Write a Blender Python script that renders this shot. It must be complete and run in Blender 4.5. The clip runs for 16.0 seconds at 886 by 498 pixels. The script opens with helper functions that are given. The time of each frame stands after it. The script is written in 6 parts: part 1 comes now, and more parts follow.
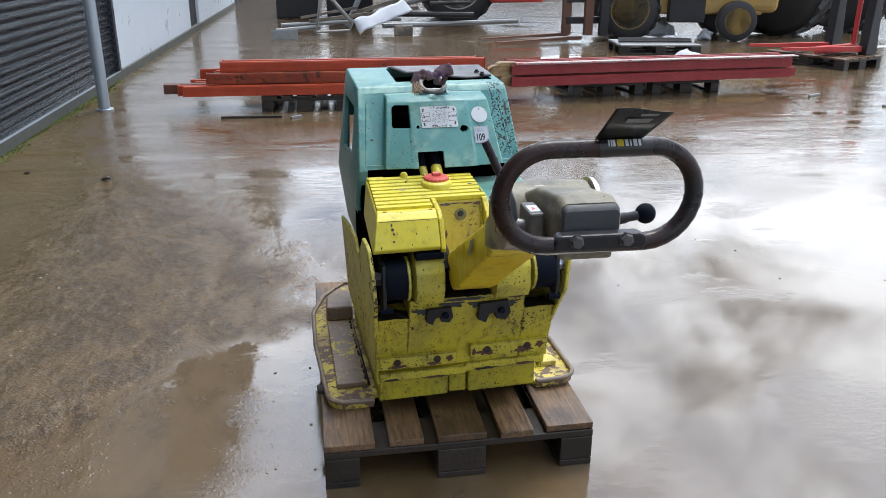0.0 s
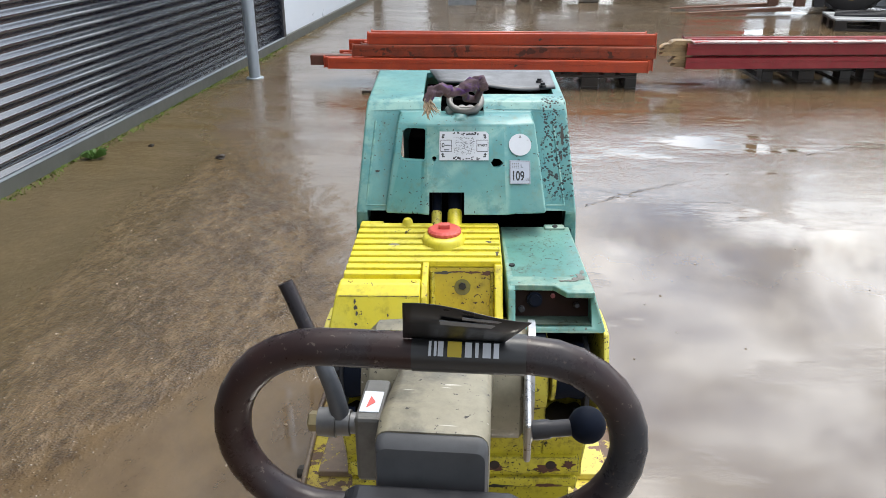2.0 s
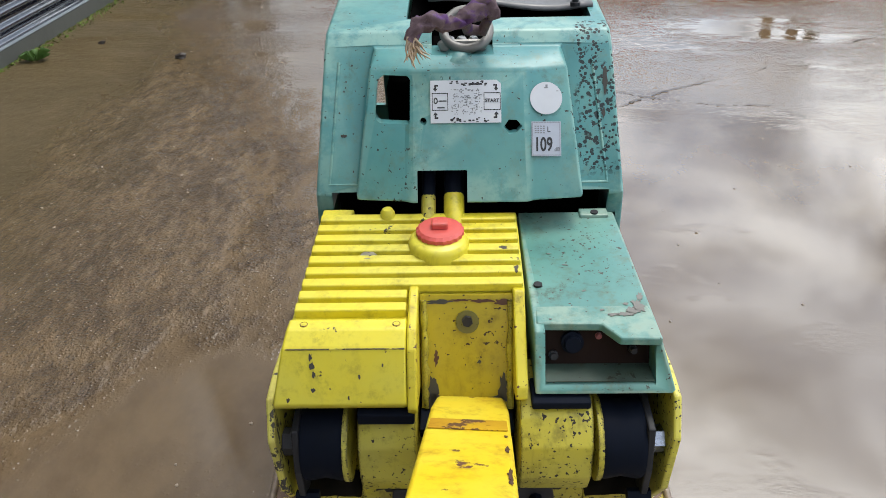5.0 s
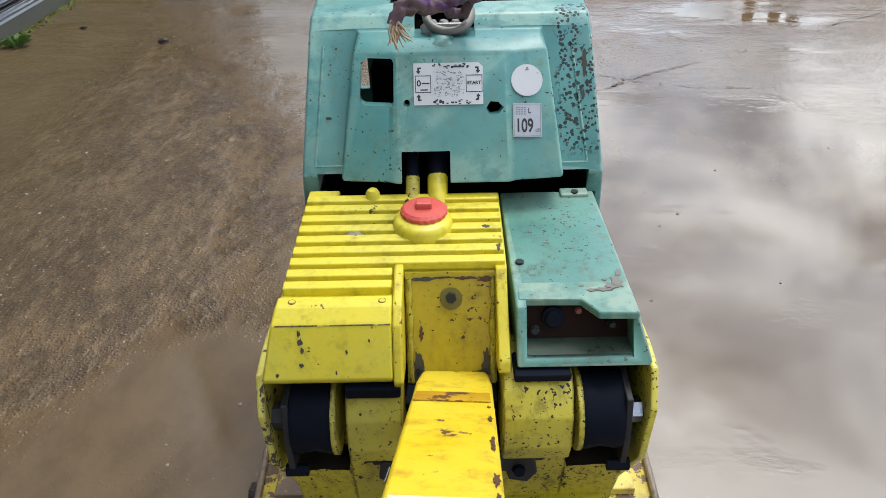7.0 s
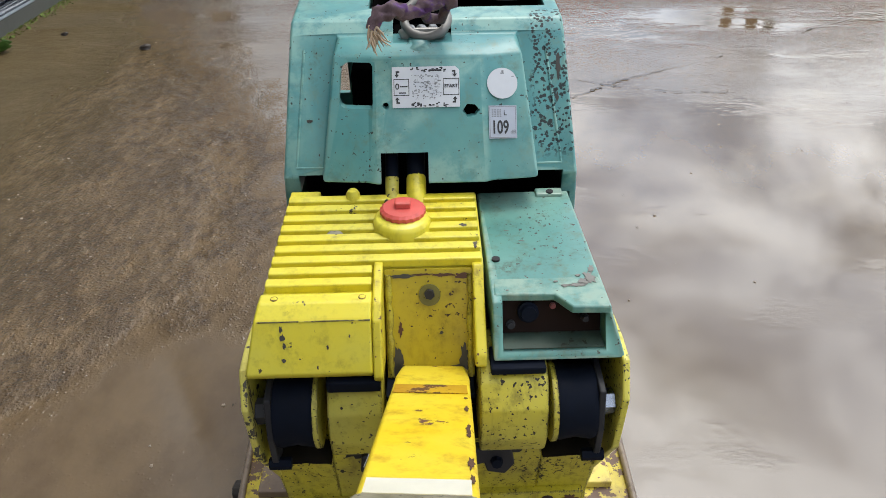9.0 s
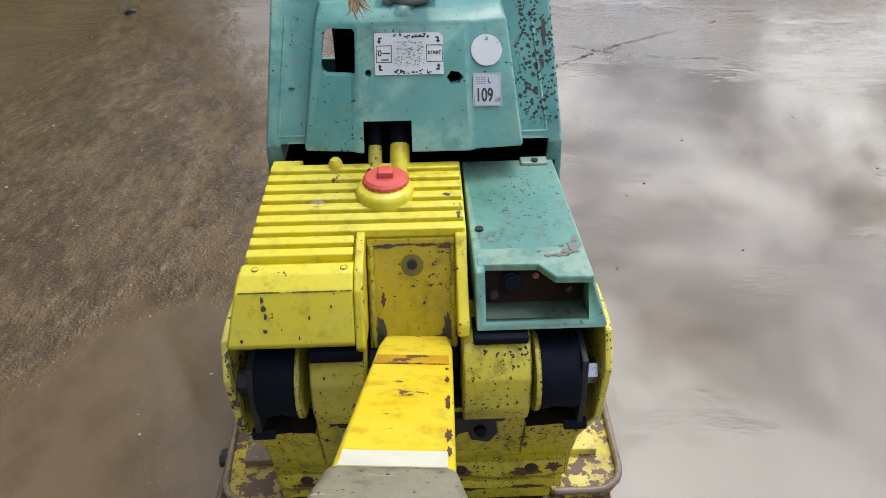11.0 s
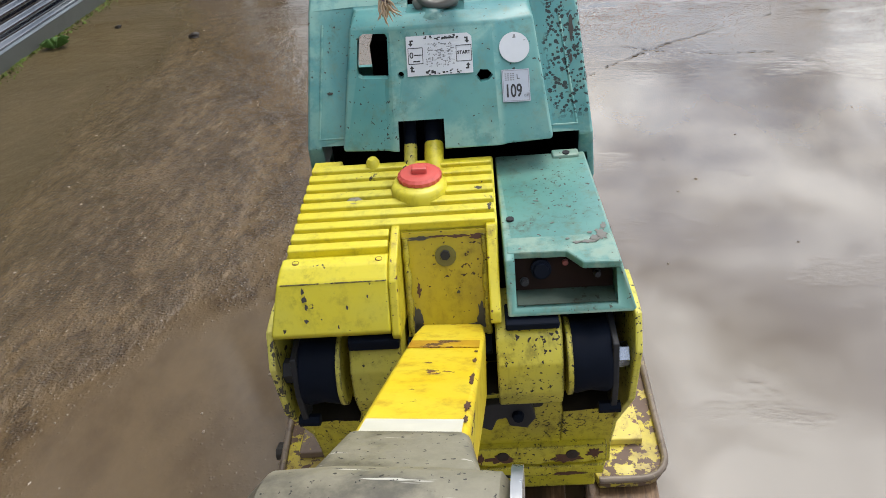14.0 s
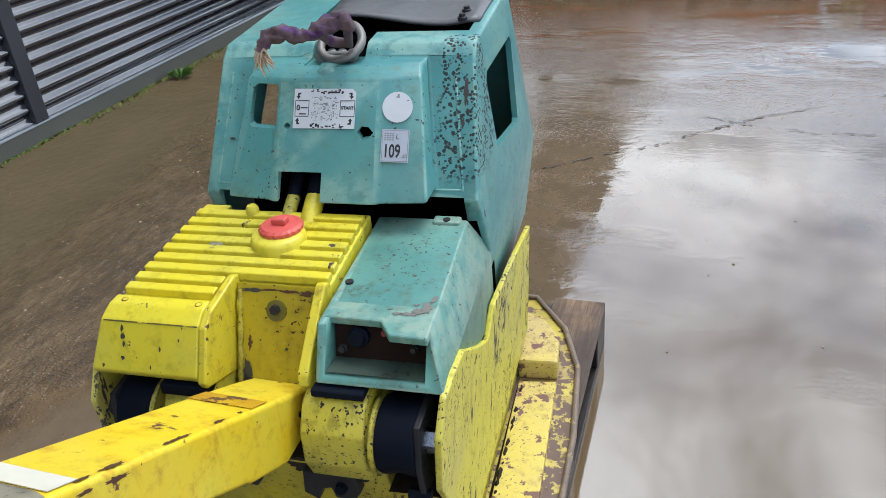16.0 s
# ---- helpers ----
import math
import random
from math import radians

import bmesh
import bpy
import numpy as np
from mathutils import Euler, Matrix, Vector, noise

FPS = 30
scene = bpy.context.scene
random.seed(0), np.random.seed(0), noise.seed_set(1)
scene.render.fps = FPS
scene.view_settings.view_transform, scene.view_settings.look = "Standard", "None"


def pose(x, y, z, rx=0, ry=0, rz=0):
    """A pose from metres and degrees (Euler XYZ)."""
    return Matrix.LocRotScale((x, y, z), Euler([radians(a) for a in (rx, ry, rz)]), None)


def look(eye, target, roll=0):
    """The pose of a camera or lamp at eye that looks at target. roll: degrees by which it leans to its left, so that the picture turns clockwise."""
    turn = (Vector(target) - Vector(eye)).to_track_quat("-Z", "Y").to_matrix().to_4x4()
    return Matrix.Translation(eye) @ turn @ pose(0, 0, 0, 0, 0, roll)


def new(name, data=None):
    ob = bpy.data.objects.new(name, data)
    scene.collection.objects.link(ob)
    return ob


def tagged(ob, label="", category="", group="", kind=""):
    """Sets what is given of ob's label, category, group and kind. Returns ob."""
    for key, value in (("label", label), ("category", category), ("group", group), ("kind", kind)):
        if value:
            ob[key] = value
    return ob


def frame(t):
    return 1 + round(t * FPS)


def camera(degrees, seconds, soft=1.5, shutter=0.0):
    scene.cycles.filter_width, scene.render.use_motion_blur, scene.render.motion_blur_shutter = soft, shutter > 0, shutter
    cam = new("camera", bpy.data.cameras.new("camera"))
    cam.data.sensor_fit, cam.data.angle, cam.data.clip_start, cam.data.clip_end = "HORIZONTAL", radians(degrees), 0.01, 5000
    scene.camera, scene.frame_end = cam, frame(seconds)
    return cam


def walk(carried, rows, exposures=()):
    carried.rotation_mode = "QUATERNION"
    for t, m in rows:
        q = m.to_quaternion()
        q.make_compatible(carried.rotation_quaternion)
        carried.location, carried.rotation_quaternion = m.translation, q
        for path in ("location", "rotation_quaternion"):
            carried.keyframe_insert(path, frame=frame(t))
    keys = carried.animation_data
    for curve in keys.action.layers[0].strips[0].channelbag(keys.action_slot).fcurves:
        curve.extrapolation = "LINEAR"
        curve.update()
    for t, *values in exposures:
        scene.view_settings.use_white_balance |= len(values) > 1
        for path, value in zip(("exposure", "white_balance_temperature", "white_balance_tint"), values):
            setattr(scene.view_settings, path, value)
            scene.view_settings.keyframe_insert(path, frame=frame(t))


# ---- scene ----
cam = camera(58.0, 16.0, soft=0.85)
PATH = [
    (0, (-0.37, -1.949, 1.472), (-0.073, -0.102, 0.765), 0.3),
    (0.5, (-0.184, -1.783, 1.459), (-0.045, 0.077, 0.736), 0.1),
    (1, (-0.05, -1.64, 1.474), (-0.044, 0.218, 0.735), -0.2),
    (1.5, (0.091, -1.463, 1.497), (-0.009, 0.386, 0.741), -0.3),
    (2, (0.126, -1.322, 1.495), (-0.049, 0.507, 0.705), -0.4),
    (2.5, (0.096, -1.094, 1.479), (-0.125, 0.705, 0.634), -0.4),
    (3, (0.089, -0.877, 1.458), (-0.154, 0.882, 0.537), -0.9),
    (3.5, (0.11, -0.763, 1.459), (-0.129, 0.957, 0.467), -1.4),
    (4, (0.067, -0.714, 1.437), (-0.154, 0.979, 0.396), -1.8),
    (4.5, (0.072, -0.728, 1.467), (-0.113, 0.958, 0.408), -1.6),
    (7, (0.081, -0.773, 1.48), (-0.04, 0.892, 0.378), -1.2),
    (7.5, (0.087, -0.788, 1.487), (-0.024, 0.879, 0.388), -1.1),
    (8, (0.09, -0.79, 1.475), (-0.009, 0.88, 0.38), -1.1),
    (8.5, (0.087, -0.799, 1.486), (0.001, 0.875, 0.396), -0.8),
    (9, (0.092, -0.809, 1.489), (0.011, 0.866, 0.399), -0.8),
    (9.5, (0.093, -0.817, 1.489), (0.018, 0.849, 0.386), -0.5),
    (10, (0.086, -0.811, 1.478), (0.02, 0.841, 0.353), -0.2),
    (12.5, (0.17, -0.781, 1.505), (0.054, 0.833, 0.33), -3.3),
    (13, (0.179, -0.775, 1.499), (0.009, 0.843, 0.336), -4.9),
    (13.5, (0.173, -0.813, 1.474), (-0.058, 0.806, 0.324), -5.9),
    (14, (0.166, -0.852, 1.486), (-0.066, 0.783, 0.358), -5.6),
    (14.5, (0.175, -0.881, 1.528), (-0.07, 0.782, 0.444), -5.7),
    (15, (0.189, -0.897, 1.536), (-0.091, 0.786, 0.493), -5.7),
    (15.5, (0.4, -0.877, 1.498), (0.015, 0.804, 0.485), -5.9),
    (16, (0.646, -0.7, 1.439), (0.025, 0.922, 0.446), -5.6),
]
EXPOSURE = [
    (0, 0.22, 6150, 10), (1, 0.45, 6450, 10), (2.5, 0.40, 6500, 10), (3.5, 0.25, 6500, 10), (9, 0.13, 6500, 10),
    (12.5, 0.04, 6550, 10), (14, 0.12, 6500, 10), (15, 0.18, 6400, 10), (16, 0.14, 6100, 10),
]
walk(cam, [(t, look(eye, target, roll)) for t, eye, target, roll in PATH], EXPOSURE)

# ---- world and sun ----
SUN_EL, SUN_AZ = radians(66), radians(28)
SKY_SHIFT = (0.62, 14.68, -4.64)   # where in the cloud pattern the yard lies
world = bpy.data.worlds.new("sky")
scene.world = world
world.use_nodes = True
wt = world.node_tree
for n in list(wt.nodes):
    wt.nodes.remove(n)


def wnode(kind, **kw):
    n = wt.nodes.new(kind)
    for k, v in kw.items():
        n.inputs[k].default_value = v
    return n


w_out = wnode("ShaderNodeOutputWorld")
w_bg = wnode("ShaderNodeBackground", Strength=1.0)
w_sky = wnode("ShaderNodeTexSky")
w_sky.sky_type, w_sky.sun_disc, w_sky.sun_elevation, w_sky.sun_rotation = "NISHITA", False, SUN_EL, SUN_AZ
w_gain = wnode("ShaderNodeMix")
w_gain.data_type, w_gain.blend_type = "RGBA", "MULTIPLY"
w_gain.inputs[0].default_value = 1.0
w_gain.inputs[7].default_value = (0.14, 0.14, 0.14, 1)
w_tc = wnode("ShaderNodeTexCoord")
w_sep = wnode("ShaderNodeSeparateXYZ")
w_max = wnode("ShaderNodeMath")
w_max.operation = "ADD"
w_max.inputs[1].default_value = 0.30
w_div = wnode("ShaderNodeVectorMath")
w_div.operation = "DIVIDE"
w_comb = wnode("ShaderNodeCombineXYZ")
w_noise = wnode("ShaderNodeTexNoise", Scale=1.3, Detail=7.0, Roughness=0.55, Distortion=0.35)
w_noise2 = wnode("ShaderNodeTexNoise", Scale=3.4, Detail=10.0, Roughness=0.58, Distortion=0.4)
w_ramp = wnode("ShaderNodeValToRGB")
w_ramp.color_ramp.elements[0].position, w_ramp.color_ramp.elements[1].position = 0.36, 0.54
w_ramp2 = wnode("ShaderNodeValToRGB")
w_ramp2.color_ramp.elements[0].position, w_ramp2.color_ramp.elements[1].position = 0.36, 0.55
w_ramp2.color_ramp.elements[0].color, w_ramp2.color_ramp.elements[1].color = (0.36, 0.40, 0.46, 1), (2.0, 2.06, 2.13, 1)
w_mix = wnode("ShaderNodeMix")
w_mix.data_type = "RGBA"
wl = wt.links.new
wl(w_tc.outputs["Generated"], w_sep.inputs[0])
wl(w_sep.outputs[2], w_max.inputs[0])
for k in range(3):
    wl(w_max.outputs[0], w_comb.inputs[k])
w_shift = wnode("ShaderNodeVectorMath")
w_shift.operation = "ADD"
w_shift.inputs[1].default_value = SKY_SHIFT
wl(w_tc.outputs["Generated"], w_div.inputs[0])
wl(w_comb.outputs[0], w_div.inputs[1])
wl(w_div.outputs[0], w_shift.inputs[0])
wl(w_shift.outputs[0], w_noise.inputs["Vector"])
wl(w_shift.outputs[0], w_noise2.inputs["Vector"])
wl(w_noise.outputs["Fac"], w_ramp.inputs[0])
wl(w_noise2.outputs["Fac"], w_ramp2.inputs[0])
wl(w_sky.outputs[0], w_gain.inputs[6])
wl(w_ramp.outputs[0], w_mix.inputs[0])
wl(w_gain.outputs[2], w_mix.inputs[6])
wl(w_ramp2.outputs[0], w_mix.inputs[7])
# clouds are brighter towards the hidden sun
w_dot = wnode("ShaderNodeVectorMath")
w_dot.operation = "DOT_PRODUCT"
w_dot.inputs[1].default_value = (math.sin(SUN_AZ) * math.cos(SUN_EL), math.cos(SUN_AZ) * math.cos(SUN_EL), math.sin(SUN_EL))
wl(w_tc.outputs["Generated"], w_dot.inputs[0])
w_veil = wnode("ShaderNodeMapRange")
w_veil.interpolation_type = "SMOOTHSTEP"
for k, v in zip(("From Min", "From Max", "To Min", "To Max"), (-0.1, 1.0, 0.55, 1.30)):
    w_veil.inputs[k].default_value = v
wl(w_dot.outputs["Value"], w_veil.inputs["Value"])
# and over the open yard towards the horizon
w_low = wnode("ShaderNodeMapRange")
w_low.interpolation_type = "SMOOTHSTEP"
for k, v in zip(("From Min", "From Max", "To Min", "To Max"), (0.06, 0.52, 1.48, 1.0)):
    w_low.inputs[k].default_value = v
wl(w_sep.outputs[2], w_low.inputs["Value"])
w_both = wnode("ShaderNodeMath")
w_both.operation = "MULTIPLY"
wl(w_veil.outputs[0], w_both.inputs[0])
wl(w_low.outputs[0], w_both.inputs[1])
w_lit = wnode("ShaderNodeVectorMath")
w_lit.operation = "SCALE"
wl(w_mix.outputs[2], w_lit.inputs[0])
wl(w_both.outputs[0], w_lit.inputs["Scale"])
wl(w_lit.outputs[0], w_bg.inputs[0])
wl(w_bg.outputs[0], w_out.inputs[0])

sun = new("sun", bpy.data.lights.new("sun", "SUN"))
sun.data.energy, sun.data.angle, sun.data.color = 1.9, radians(20), (1.0, 0.95, 0.87)
sun.matrix_world = look((0, 0, 30), (-30 * math.sin(SUN_AZ) / math.tan(SUN_EL), -30 * math.cos(SUN_AZ) / math.tan(SUN_EL), 0))


# ---- materials ----
class Nodes:
    """A small wrapper round one material's node tree."""

    def __init__(self, name):
        self.mat = bpy.data.materials.new(name)
        self.mat.use_nodes = True
        self.t = self.mat.node_tree
        self.bsdf = self.t.nodes["Principled BSDF"]
        self.co = self.t.nodes.new("ShaderNodeTexCoord").outputs["Object"]

    def link(self, a, b):
        self.t.links.new(a, b)

    def put(self, key, value):
        s = self.bsdf.inputs[key]
        if isinstance(value, (int, float)):
            s.default_value = value
        elif isinstance(value, tuple):
            s.default_value = (*value[:3], 1)
        else:
            self.link(value, s)

    def mapped(self, scale=(1, 1, 1), turn=0.0):
        m = self.t.nodes.new("ShaderNodeMapping")
        m.inputs["Scale"].default_value = scale
        m.inputs["Rotation"].default_value = (0, 0, radians(turn))
        self.link(self.co, m.inputs["Vector"])
        return m.outputs[0]

    def noise(self, scale, detail=4.0, rough=0.55, vec=None, distort=0.0):
        n = self.t.nodes.new("ShaderNodeTexNoise")
        n.inputs["Scale"].default_value, n.inputs["Detail"].default_value = scale, detail
        n.inputs["Roughness"].default_value, n.inputs["Distortion"].default_value = rough, distort
        self.link(vec or self.co, n.inputs["Vector"])
        return n.outputs["Fac"]

    def voronoi(self, scale, vec=None, feature="F1"):
        n = self.t.nodes.new("ShaderNodeTexVoronoi")
        n.feature = feature
        n.inputs["Scale"].default_value = scale
        self.link(vec or self.co, n.inputs["Vector"])
        return n.outputs["Distance"]

    def ramp(self, fac, lo, hi, a=0.0, b=1.0):
        n = self.t.nodes.new("ShaderNodeMapRange")
        n.interpolation_type = "SMOOTHSTEP"
        for k, v in zip(("From Min", "From Max", "To Min", "To Max"), (lo, hi, a, b)):
            n.inputs[k].default_value = v
        self.link(fac, n.inputs["Value"])
        return n.outputs[0]

    def mix(self, fac, a, b, blend="MIX"):
        n = self.t.nodes.new("ShaderNodeMix")
        n.data_type, n.blend_type = "RGBA", blend
        for k, v in ((0, fac), (6, a), (7, b)):
            if isinstance(v, (int, float)):
                n.inputs[k].default_value = v
            elif isinstance(v, tuple):
                n.inputs[k].default_value = (*v[:3], 1)
            else:
                self.link(v, n.inputs[k])
        return n.outputs[2]

    def math(self, op, a, b=0.0):
        n = self.t.nodes.new("ShaderNodeMath")
        n.operation = op
        for k, v in enumerate((a, b)):
            if isinstance(v, (int, float)):
                n.inputs[k].default_value = v
            else:
                self.link(v, n.inputs[k])
        return n.outputs[0]

    def random(self):
        return self.t.nodes.new("ShaderNodeObjectInfo").outputs["Random"]

    def bump(self, height, strength=0.3, distance=0.01, after=None):
        n = self.t.nodes.new("ShaderNodeBump")
        n.inputs["Strength"].default_value, n.inputs["Distance"].default_value = strength, distance
        self.link(height, n.inputs["Height"])
        if after is not None:
            self.link(after, n.inputs["Normal"])
        self.link(n.outputs[0], self.bsdf.inputs["Normal"])
        return n.outputs[0]


def painted(name, col, worn, chip=(0.05, 0.035, 0.025), chips=0.66, chip_scale=60.0, grime=0.5, grime_col=(0.10, 0.075, 0.04), rough=0.42, spots=0.0, rust=0.0, edge=None, scratch=0.0, specks=0.0, dark_edge=0.0):
    """Old machine paint: faded patches, grime, chips down to primer or rust, rubbed edges."""
    n = Nodes(name)
    big = n.noise(5.0, 5, 0.6)
    c = n.mix(n.ramp(big, 0.35, 0.7), col, worn)
    fine = n.noise(38.0, 6, 0.7)
    c = n.mix(n.math("MULTIPLY", n.ramp(fine, 0.5, 0.8), grime), c, grime_col)
    streak = n.noise(9.0, 5, 0.65, n.mapped((3.0, 3.0, 0.6)))
    c = n.mix(n.math("MULTIPLY", n.ramp(streak, 0.54, 0.75), grime * 0.8), c, grime_col)
    smear = n.math("MULTIPLY", n.ramp(n.noise(13.0, 6, 0.68, distort=0.5), 0.50, 0.72), n.ramp(n.noise(55.0, 5, 0.7), 0.40, 0.66))
    c = n.mix(n.math("MULTIPLY", smear, min(0.9, grime)), c, tuple(v * 0.45 for v in grime_col))
    if edge:
        geo = n.t.nodes.new("ShaderNodeNewGeometry")
        rub = n.math("MULTIPLY", n.ramp(geo.outputs["Pointiness"], 0.510, 0.550), n.ramp(n.noise(26.0, 5, 0.65), 0.36, 0.60, 0.05, 0.75))
        c = n.mix(rub, c, edge)
    if rust:
        r = n.math("MULTIPLY", n.noise(11.0, 8, 0.72), n.noise(47.0, 6, 0.7))
        c = n.mix(n.ramp(r, 0.30 - 0.07 * rust, 0.34 - 0.07 * rust), c, n.mix(n.noise(70.0, 4), (0.05, 0.022, 0.014), (0.16, 0.07, 0.035)))
    area = n.noise(6.0, 3, 0.55)
    ch = n.math("ADD", n.math("MULTIPLY", n.noise(chip_scale, 5, 0.62), 0.62), n.math("MULTIPLY", area, 0.38))
    mask = n.ramp(ch, chips, chips + 0.022)
    if scratch:
        sc = n.math("ADD", n.math("MULTIPLY", n.noise(72.0, 3, 0.6, n.mapped((1.0, 1.0, 0.20))), 0.7), n.math("MULTIPLY", n.noise(7.0, 3, 0.5), 0.3))
        mask = n.math("MAXIMUM", mask, n.ramp(sc, 0.60 - 0.03 * scratch, 0.625 - 0.03 * scratch))
    if specks:
        sp = n.math("ADD", n.math("MULTIPLY", n.noise(150.0, 2, 0.5), 0.75), n.math("MULTIPLY", n.noise(4.0, 3, 0.5), 0.25))
        mask = n.math("MAXIMUM", mask, n.ramp(sp, 0.635 - 0.03 * specks, 0.655 - 0.03 * specks))
    if dark_edge:
        geo = n.t.nodes.new("ShaderNodeNewGeometry")
        round_off = n.t.nodes.new("ShaderNodeBevel")
        round_off.samples = 4
        round_off.inputs["Radius"].default_value = dark_edge
        turn = n.t.nodes.new("ShaderNodeVectorMath")
        turn.operation = "DOT_PRODUCT"
        n.link(round_off.outputs[0], turn.inputs[0])
        n.link(geo.outputs["Normal"], turn.inputs[1])
        mask = n.math("MAXIMUM", mask, n.math("MULTIPLY", n.ramp(turn.outputs["Value"], 0.985, 0.93), n.ramp(n.noise(34.0, 5, 0.7), 0.40, 0.50)))
    c = n.mix(mask, c, n.mix(n.noise(25.0, 4, 0.6), chip, tuple(min(1.0, v * 1.6) for v in chip)))
    if spots:
        sx = n.t.nodes.new("ShaderNodeSeparateXYZ")
        n.link(n.co, sx.inputs[0])
        edge_x = n.math("ADD", sx.outputs[0], n.math("MULTIPLY", n.noise(12.0, 4), 0.07))
        band = n.math("MULTIPLY", n.math("MULTIPLY", n.ramp(edge_x, 0.205, 0.240), n.ramp(sx.outputs[1], 0.56, 0.50)), n.ramp(sx.outputs[2], 0.835, 0.900, 0.25, 1.0))
        wob = n.math("MULTIPLY", n.math("SUBTRACT", n.noise(230.0, 4, 0.7), 0.5), 0.62)
        small = n.ramp(n.math("ADD", n.voronoi(150.0), wob), 0.47, 0.41)
        small = n.math("MULTIPLY", small, n.ramp(n.noise(42.0, 3, 0.55), 0.45, 0.50))
        large = n.ramp(n.math("ADD", n.voronoi(86.0), wob), 0.37, 0.33)
        large = n.math("MULTIPLY", large, n.ramp(n.noise(24.0, 3, 0.55), 0.49, 0.54))
        mask2 = n.math("MULTIPLY", n.math("MAXIMUM", small, large), n.ramp(band, 0.25, 0.6))
        c = n.mix(n.math("MULTIPLY", mask2, 0.96), c, (0.007, 0.011, 0.013))
        mask = n.math("MAXIMUM", mask, mask2)
    n.put("Base Color", c)
    n.put("Roughness", n.math("ADD", n.math("ADD", n.math("MULTIPLY", fine, 0.25), rough - 0.1), n.math("MULTIPLY", mask, 0.22)))
    n.bump(n.math("SUBTRACT", n.math("ADD", n.math("MULTIPLY", fine, 0.25), n.math("MULTIPLY", n.noise(9.0, 3), 0.9)), mask), 0.4, 0.0012)
    return n.mat


YELLOW = painted("yellow_paint", (0.66, 0.56, 0.022), (0.60, 0.54, 0.055), chip=(0.035, 0.028, 0.018), chips=0.632, chip_scale=62.0, grime=0.55, grime_col=(0.22, 0.17, 0.015), rough=0.34, specks=0.0)
YELLOW_WORN = painted("worn_yellow_paint", (0.52, 0.45, 0.030), (0.42, 0.38, 0.065), chip=(0.018, 0.014, 0.010), chips=0.585, chip_scale=150.0, grime=0.95, grime_col=(0.13, 0.11, 0.014), rough=0.45, specks=0.55, dark_edge=0.006)
YELLOW_DIRTY = painted("grimy_yellow_paint", (0.50, 0.43, 0.025), (0.35, 0.30, 0.045), chip=(0.014, 0.011, 0.008), chips=0.592, chip_scale=120.0, grime=1.0, grime_col=(0.13, 0.095, 0.012), rough=0.42, specks=0.55, dark_edge=0.006)
YELLOW_SIDE = painted("scratched_yellow_paint", (0.60, 0.54, 0.055), (0.52, 0.47, 0.11), chip=(0.030, 0.026, 0.022), chips=0.580, chip_scale=60.0, grime=0.75, grime_col=(0.17, 0.13, 0.03), rough=0.42, scratch=0.22, specks=0.1)
YELLOW_POLE = painted("deep_yellow_paint", (0.74, 0.52, 0.010), (0.70, 0.59, 0.05), chip=(0.09, 0.035, 0.022), chips=0.612, chip_scale=26.0, grime=0.75, grime_col=(0.42, 0.20, 0.012), rough=0.3, specks=0.0)
PLATE_MAT = painted("rusty_yellow_plate", (0.56, 0.46, 0.05), (0.22, 0.14, 0.085), chip=(0.095, 0.060, 0.044), chips=0.495, chip_scale=30.0, grime=0.95, grime_col=(0.17, 0.11, 0.07), rough=0.42, rust=0.3)
PANEL_MAT = painted("worn_ochre_panel", (0.60, 0.49, 0.085), (0.52, 0.40, 0.14), chip=(0.12, 0.062, 0.050), chips=0.545, chip_scale=34.0, grime=0.8, grime_col=(0.26, 0.16, 0.07), rough=0.42, specks=0.5)
PLATE_BROWN = painted("rusty_brown_plate", (0.22, 0.155, 0.105), (0.14, 0.095, 0.070), chip=(0.36, 0.285, 0.035), chips=0.555, chip_scale=30.0, grime=0.7, grime_col=(0.10, 0.07, 0.05), rough=0.42, specks=-0.3)
RIM_RUST = painted("worn_rusty_rim", (0.20, 0.155, 0.115), (0.11, 0.08, 0.06), chip=(0.20, 0.16, 0.09), chips=0.57, chip_scale=60.0, grime=0.7, grime_col=(0.06, 0.035, 0.025), rough=0.4)
GREEN = painted("green_paint", (0.056, 0.228, 0.242), (0.102, 0.292, 0.280), chip=(0.022, 0.026, 0.022), chips=0.648, chip_scale=62.0, grime=0.62, grime_col=(0.12, 0.165, 0.10), rough=0.36, spots=1.0, edge=(0.24, 0.42, 0.37), specks=-1.0)
GREEN_BOX = painted("flaking_green_paint", (0.072, 0.222, 0.205), (0.125, 0.295, 0.255), chip=(0.045, 0.040, 0.032), chips=0.612, chip_scale=70.0, grime=0.85, grime_col=(0.10, 0.12, 0.065), rough=0.40, edge=(0.26, 0.36, 0.29), specks=-0.4)


def plain(name, col, rough=0.5, metal=0.0, vary=0.35, scale=40.0, bump=0.15, spec=0.5):
    n = Nodes(name)
    f = n.noise(scale, 6, 0.65)
    g = n.noise(scale * 0.13, 4, 0.6)
    dark = tuple(v * (1 - vary) for v in col)
    lite = tuple(min(1.0, v * (1 + vary)) for v in col)
    c = n.mix(f, dark, lite)
    c = n.mix(n.ramp(g, 0.4, 0.75, 0.0, 0.6), c, tuple(v * (1 - 0.6 * vary) for v in col))
    n.put("Base Color", c)
    n.put("Roughness", n.ramp(f, 0.3, 0.7, max(0.02, rough - 0.1), min(1.0, rough + 0.12)))
    n.put("Metallic", metal)
    n.put("Specular IOR Level", spec)
    if bump:
        n.bump(f, bump, 0.002)
    return n.mat


